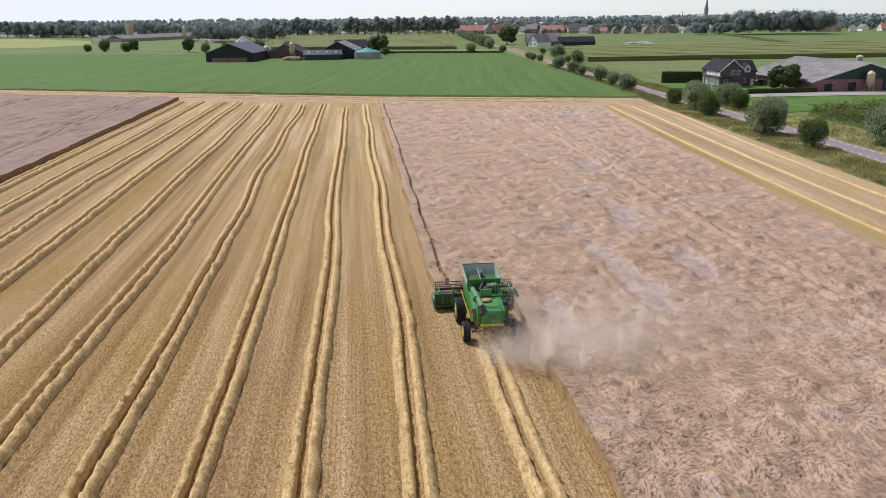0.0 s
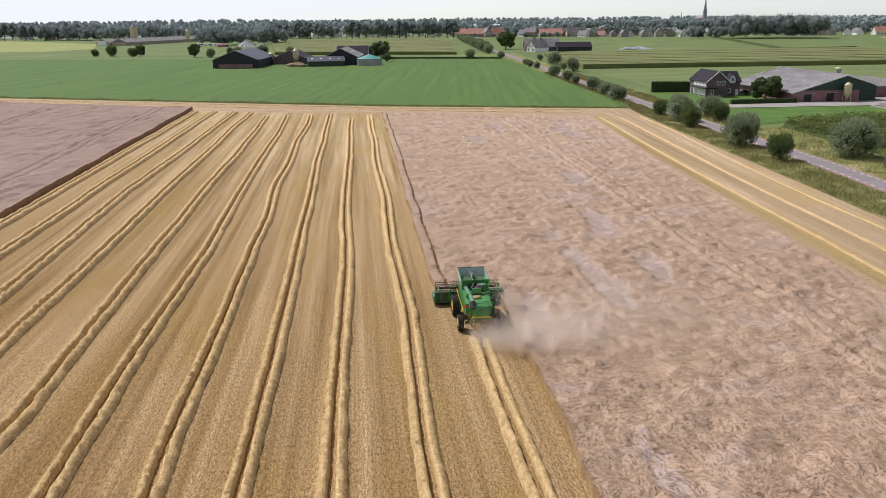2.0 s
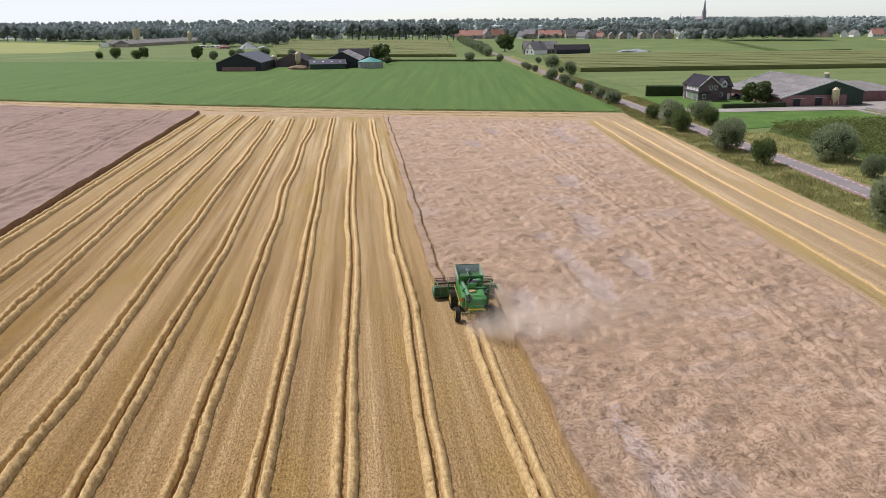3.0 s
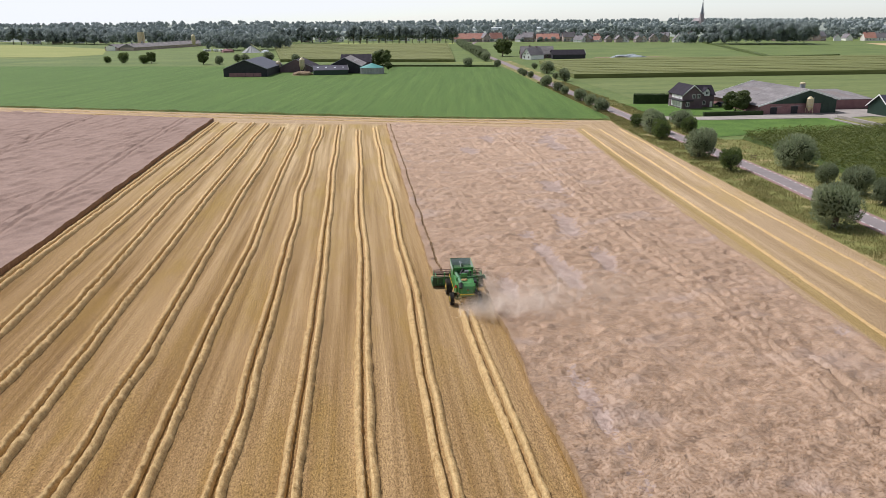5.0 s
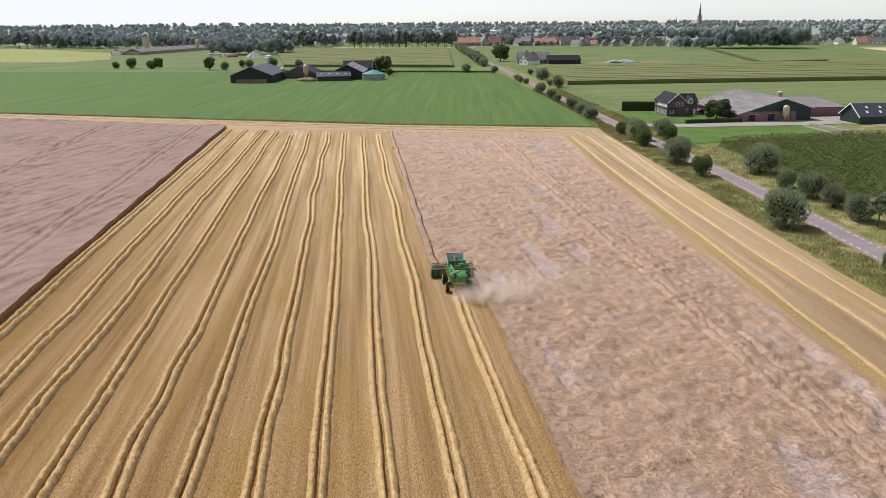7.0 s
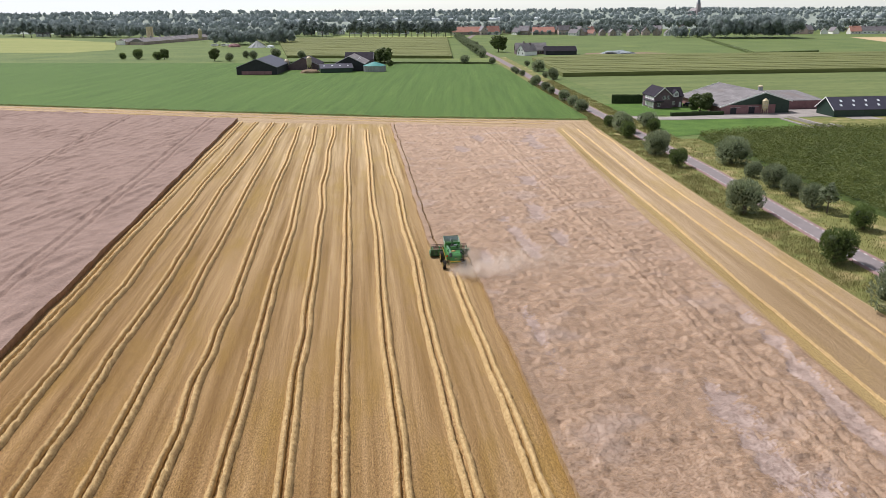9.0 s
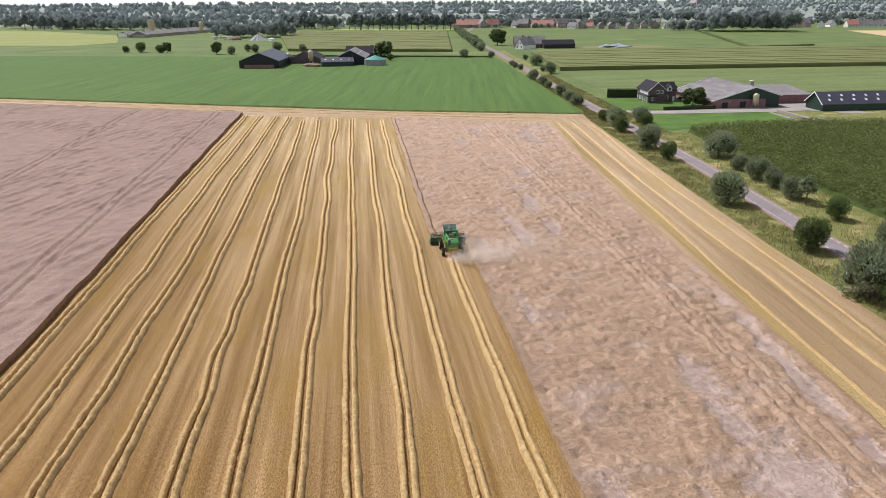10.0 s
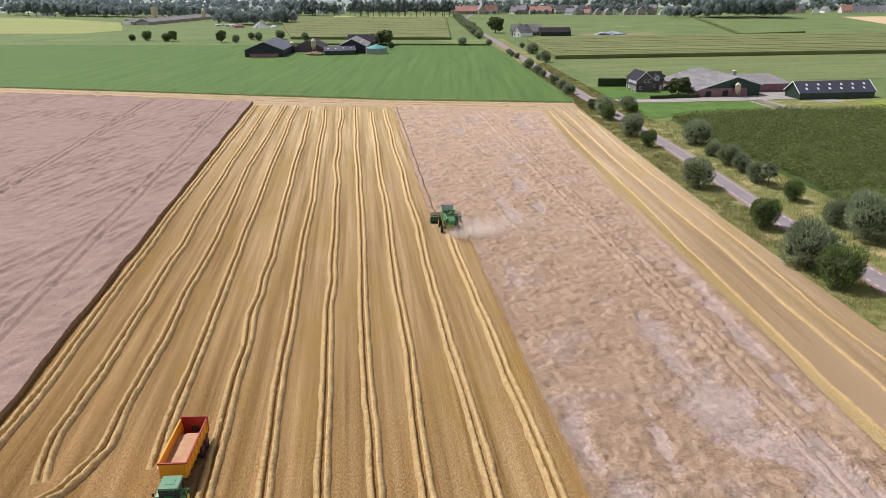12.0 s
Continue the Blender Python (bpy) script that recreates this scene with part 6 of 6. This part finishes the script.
    part("sign_post", tube((-1.15, -0.55, 1.6), (-1.15, -0.55, 2.2), 0.03, sides=6), M_GREEN, c)
    for s in (-1, 1):
        part("tail_lamp", box((s * 1.0 - 0.09, -0.72, 1.42), (s * 1.0 + 0.09, -0.62, 1.56), 0.02), LAMP_RED, c)
    # cab
    part("cab", prism([(4.3, 1.6), (5.5, 1.6), (5.75, 2.2), (5.55, 3.1), (4.45, 3.1)], -0.85, 0.85, "x"), CLEAR, c, "tinted cab glass")
    part("cab_roof", box((-0.9, 4.5, 3.1), (0.9, 5.85, 3.3), 0.08), M_GREEN, c)
    for s in (-1, 1):
        part("cab_pillar", box((s * 0.86 - 0.05, 4.25, 1.6), (s * 0.86 + 0.05, 4.4, 3.1)), BLACK, c)
    part("beacon", tube((-0.7, 5.0, 3.3), (-0.7, 5.0, 3.46), 0.09, sides=12), LAMP_RED, c)
    part("feeder_house", prism([(4.3, 0.75), (6.0, 0.35), (6.0, 1.0), (4.3, 1.6)], -0.65, 0.65, "x"), M_GREEN_DARK, c)
    # wheels
    for x in (-1.45, 1.45):
        wheel(c, x, 3.35, 0.88, 0.66, M_YELLOW)
        wheel(c, x * 1.03, 0.0, 0.66, 0.46, M_YELLOW, 18)
    part("rear_axle", box((-1.3, -0.14, 0.55), (1.3, 0.14, 0.8), 0.03), M_GREEN_DARK, c)
    part("front_axle", box((-1.2, 3.15, 0.7), (1.2, 3.55, 1.1), 0.03), M_GREEN_DARK, c)
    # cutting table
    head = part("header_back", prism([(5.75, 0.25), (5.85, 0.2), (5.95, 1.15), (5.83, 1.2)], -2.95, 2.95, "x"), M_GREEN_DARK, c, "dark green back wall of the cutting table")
    part("header_beam", box((-2.95, 5.62, 1.1), (2.95, 5.8, 1.22), 0.02), M_GREEN_DARK, head)
    part("header_beam", box((-2.95, 5.58, 0.22), (2.95, 5.78, 0.4), 0.02), M_GREEN_DARK, head)
    for x in (-2.4, -1.75, 1.75, 2.4):
        part("header_rib", box((x - 0.05, 5.64, 0.3), (x + 0.05, 5.78, 1.15), 0.01), M_GREEN, head)
    part("table_floor", prism([(5.85, 0.2), (7.1, 0.12), (7.1, 0.17), (5.85, 0.26)], -2.95, 2.95, "x"), STEEL, head)
    part("table_auger", tube((-2.85, 6.25, 0.55), (2.85, 6.25, 0.55), 0.27, sides=16), M_GREEN_DARK, head)
    for s in (-1, 1):
        a, b = sorted((s * 2.95, s * 3.03))
        shield = part("end_shield", prism([(5.55, 0.15), (7.3, 0.1), (7.9, 0.25), (7.2, 0.75), (6.0, 1.3), (5.55, 1.25)], a, b, "x"), M_GREEN_PALE if s < 0 else M_GREEN, head, "rounded end shield")
        part("shield_bulge", tube((s * 2.97, 5.72, 0.75), (s * 3.12, 5.72, 0.75), 0.4, 0.34, 16), M_GREEN_PALE, shield)
        part("reel_arm", box((s * 2.6 - 0.06, 5.8, 1.2), (s * 2.6 + 0.06, 7.0, 1.34), 0.02), M_GREEN, head)
        part("reel_post", box((s * 1.62 - 0.07, 5.6, 0.3), (s * 1.62 + 0.07, 5.9, 1.75), 0.02), M_GREEN, head)
    part("reel_shaft", tube((-2.85, 6.75, 1.2), (2.85, 6.75, 1.2), 0.11, sides=12), RUST, head, "brown worn reel shaft")
    for k in range(6):
        a = k * math.pi / 3 + 0.3
        y, z = 6.75 + 0.52 * math.cos(a), 1.2 + 0.52 * math.sin(a)
        bar = part("reel_bat", box((-2.85, y - 0.05, z - 0.02), (2.85, y + 0.05, z + 0.03)), RUST, head)
        tines = bmesh.new()
        for q in range(37):
            x = -2.8 + 5.6 * q / 36
            add_box(tines, (x - 0.012, y - 0.012, z - 0.24), (x + 0.012, y + 0.012, z))
        part("reel_tines", tines, BLACK, bar)
        for x in (-2.8, -0.95, 0.95, 2.8):
            part("reel_spoke", tube((x, 6.75, 1.2), (x, y, z), 0.025, sides=6), M_GREEN, head)
    part("knife_bar", box((-2.95, 7.08, 0.1), (2.95, 7.2, 0.15)), STEEL, head)
    # the machine is narrow over its wheels; the cutting table keeps its width
    for ob in c.children:
        if not ob.name.startswith(("header", "wheel")):
            for v in ob.data.vertices:
                v.co.x *= 0.86
    return c


def heap_mesh(r, h):
    bm = bmesh.new()
    bmesh.ops.create_uvsphere(bm, u_segments=14, v_segments=8, radius=1)
    for v in bm.verts:
        k = 1 + 0.4 * noise.noise(v.co * 2)
        v.co = Vector((v.co.x * r * k, v.co.y * r * k * 0.6, max(v.co.z, -0.1) * h * k))
    return bm


combine()


def straw_fall():
    """Straw and chaff pouring from the outlet, and drifting off to the lee."""
    rng = np.random.RandomState(90)
    n = 2600
    t = rng.rand(n)
    at = np.stack([8.0 + rng.normal(0, 0.42, n), 44.75 - 1.3 * t + rng.normal(0, 0.15, n), 1.3 - 1.15 * t ** 1.5 + rng.normal(0, 0.08, n)], 1)
    at[:, 2] = np.maximum(at[:, 2], 0.05)
    v, f = blades(at, rng.normal(size=(n, 3)) * (0.7, 0.7, 1), rng.uniform(0.12, 0.35, n), rng.uniform(0.03, 0.05, n), rng)
    return tagged(from_arrays("falling_straw", v, f, STRAW_LOOSE), "golden straw pouring out behind the combine", "straw", "", "stuff")


straw_fall()


DUST = material("pale_chaff_dust", (0.82, 0.74, 0.66), (0.90, 0.84, 0.77), 0.5, 3.0, bump=0, translucent=0.6)


def dust_plume():
    """Fine dust behind the combine: many tiny flecks, thinning with distance."""
    rng = np.random.RandomState(91)
    puffs = [(50000, (10.0, 41.6, 1.0), (1.3, 1.5, 0.45)), (50000, (11.8, 40.8, 1.2), (1.7, 1.6, 0.5)), (45000, (14.5, 41.6, 1.5), (2.4, 2.0, 0.6)), (14000, (10.3, 47.0, 1.5), (0.7, 1.8, 0.5)), (60000, (18.5, 43.5, 1.6), (4.2, 3.0, 0.7)), (24000, (8.2, 42.2, 0.6), (0.8, 1.2, 0.3))]
    at = np.concatenate([rng.normal(0, 1, (n, 3)) * size + place for n, place, size in puffs])
    at[:, :2] += 1.1 * np.stack([lattice(at[:, 0], at[:, 1], 1.4, 92), lattice(at[:, 0], at[:, 1], 1.4, 93)], 1)
    at = at[at[:, 2] > 0.2]
    n = len(at)
    v, f = blades(at, rng.normal(size=(n, 3)), rng.uniform(0.020, 0.032, n), rng.uniform(0.020, 0.032, n), rng, 5.0)
    return tagged(from_arrays("chaff_dust", v, f, DUST), "thin pale dust drifting from the combine", "dust", "", "stuff")


dust_plume()


def trailer():
    t = empty("grain_trailer", (-25.6, -21.55, 0), -4)
    tagged(t, "orange tipping trailer part filled with grain", "trailer")
    L, W, zb, zt = 3.8, 1.25, 1.25, 2.75
    for s in (-1, 1):
        wall = part("side_wall", prism([(s * (W - 0.12), zb), (s * (W - 0.06), zb), (s * (W + 0.02), zt), (s * (W - 0.04), zt)], -L, L - 0.05), ORANGE, t)
        for k in range(7):
            y = -L + 0.45 + k * 1.11
            part("side_rib", prism([(s * (W - 0.05), zb), (s * (W + 0.06), zb), (s * (W + 0.10), zt - 0.08), (s * (W + 0.0), zt - 0.08)], y - 0.06, y + 0.06), ORANGE, wall)
        part("top_rail", box((s * W - 0.08, -L, zt - 0.06), (s * W + 0.08, L, zt + 0.06), 0.02), ORANGE if s < 0 else RED, wall)
    part("front_wall", box((-W + 0.02, -L - 0.08, zb), (W - 0.02, -L, zt - 0.02), 0.02), ORANGE, t)
    part("front_rail", box((-W - 0.06, -L - 0.12, zt - 0.06), (W + 0.06, -L + 0.06, zt + 0.08), 0.02), RED, t, "red front rail")
    gate = part("tailgate", box((-W + 0.02, L - 0.02, zb), (W - 0.02, L + 0.07, zt + 0.15), 0.02), RED, t, "red tailgate")
    part("gate_hatch", box((-0.4, L - 0.06, zb + 0.05), (0.4, L - 0.03, zb + 0.6)), BLACK, gate)
    for s in (-1, 1):
        part("gate_post", box((s * W - 0.07, L - 0.25, zb), (s * W + 0.07, L + 0.1, zt + 0.2), 0.02), RED, gate)
    part("floor", box((-W + 0.1, -L, zb - 0.1), (W - 0.1, L, zb)), RED, t)
    # load, lower towards the tailgate
    ys, xs = np.linspace(-L + 0.02, L - 0.9, 50), np.linspace(-W + 0.1, W - 0.1, 18)
    x, y = np.meshgrid(xs, ys, indexing="ij")
    z = zb + 0.5 + 0.12 * np.cos(x / W * 1.4) - 0.9 * np.clip((y - 2.0) / 2.0, 0, 1) ** 1.5 + 0.06 * (lattice(x + 9, y + 9, 0.7, 95) - 0.5)
    v = np.stack([x, y, np.maximum(z, zb + 0.02)], -1).reshape(-1, 3)
    f = [(i * 50 + j, (i + 1) * 50 + j, (i + 1) * 50 + j + 1, i * 50 + j + 1) for i in range(17) for j in range(49)]
    from_arrays("grain_load", v, f, GRAIN, t, "pinkish barley grain", smooth=True)
    part("frame", box((-0.5, -L - 0.9, 0.8), (0.5, L - 0.3, 1.12), 0.03), RED, t)
    part("drawbar", prism([(-0.35, 0.75), (0.35, 0.75), (0.35, 0.95), (-0.35, 0.95)], -L - 2.0, -L - 0.9), RED, t)
    for s in (-1, 1):
        for y in (1.2, 2.6):
            wheel(t, s * 1.12, y, 0.62, 0.5, RED, 16)
        part("mudguard", box((s * 1.12 - 0.26, 0.5, 1.28), (s * 1.12 + 0.26, 3.3, 1.32)), BLACK, t)
    return t


trailer()


def tractor():
    t = empty("tractor", (-25.35, -28.4, 0), -3)
    tagged(t, "green tractor with yellow rims coupled to the trailer", "tractor")
    # it faces -y
    part("chassis", box((-0.42, -2.9, 0.6), (0.42, 1.0, 1.2), 0.05), M_GREEN_DARK, t)
    part("bonnet", prism([(-0.7, 1.1), (-2.9, 1.05), (-3.15, 1.3), (-3.05, 1.75), (-0.7, 2.05)], -0.45, 0.45, "x"), M_GREEN, t)
    part("bonnet_stripe", prism([(-0.9, 1.5), (-2.9, 1.4), (-2.9, 1.47), (-0.9, 1.58)], -0.457, 0.457, "x"), M_YELLOW, t)
    part("cab", prism([(-0.75, 1.25), (0.75, 1.25), (0.85, 2.7), (-0.7, 2.7)], -0.78, 0.78, "x"), CLEAR, t, "tinted cab glass")
    roof = part("cab_roof", box((-0.88, -0.9, 2.7), (0.88, 1.0, 2.95), 0.1), M_GREEN_PALE, t, "pale green cab roof")
    part("roof_hatch", box((-0.4, -0.35, 2.94), (0.4, 0.4, 2.98), 0.02), M_GREEN_PALE, roof)
    for x in (-0.8, 0.8):
        for y in (-0.72, 0.78):
            part("cab_pillar", box((x - 0.05, y - 0.05, 1.2), (x + 0.05, y + 0.05, 2.72)), BLACK, t)
        arm = part("mirror_arm", tube((x, -0.7, 2.5), (x * 1.65, -0.75, 2.4), 0.025, sides=6), BLACK, t)
        part("mirror", box((x * 1.65 - 0.1, -0.8, 2.1), (x * 1.65 + 0.1, -0.74, 2.45), 0.02), BLACK, arm)
        s = 1 if x > 0 else -1
        part("mudguard", prism([(-0.7, 1.3), (-0.5, 1.85), (0.3, 1.98), (0.95, 1.6), (0.95, 1.5), (0.3, 1.88), (-0.45, 1.76), (-0.6, 1.3)], *sorted((s * 0.75, s * 1.28)), "x"), M_GREEN, t)
    for x in (-0.98, 0.98):
        wheel(t, x, 0.3, 0.9, 0.58, M_YELLOW)
        wheel(t, x * 0.93, -2.3, 0.66, 0.48, M_YELLOW, 18)
    part("front_axle", box((-0.8, -2.4, 0.55), (0.8, -2.2, 0.75), 0.02), M_GREEN_DARK, t)
    part("exhaust", tube((0.5, -1.0, 1.9), (0.5, -1.0, 2.8), 0.06, sides=10), BLACK, t)
    part("drawbar_hitch", box((-0.15, 0.95, 0.55), (0.15, 1.35, 0.75), 0.02), BLACK, t)
    part("number_plate", box((-0.26, 1.02, 1.0), (0.26, 1.04, 1.14)), M_YELLOW, t)
    return t


tractor()
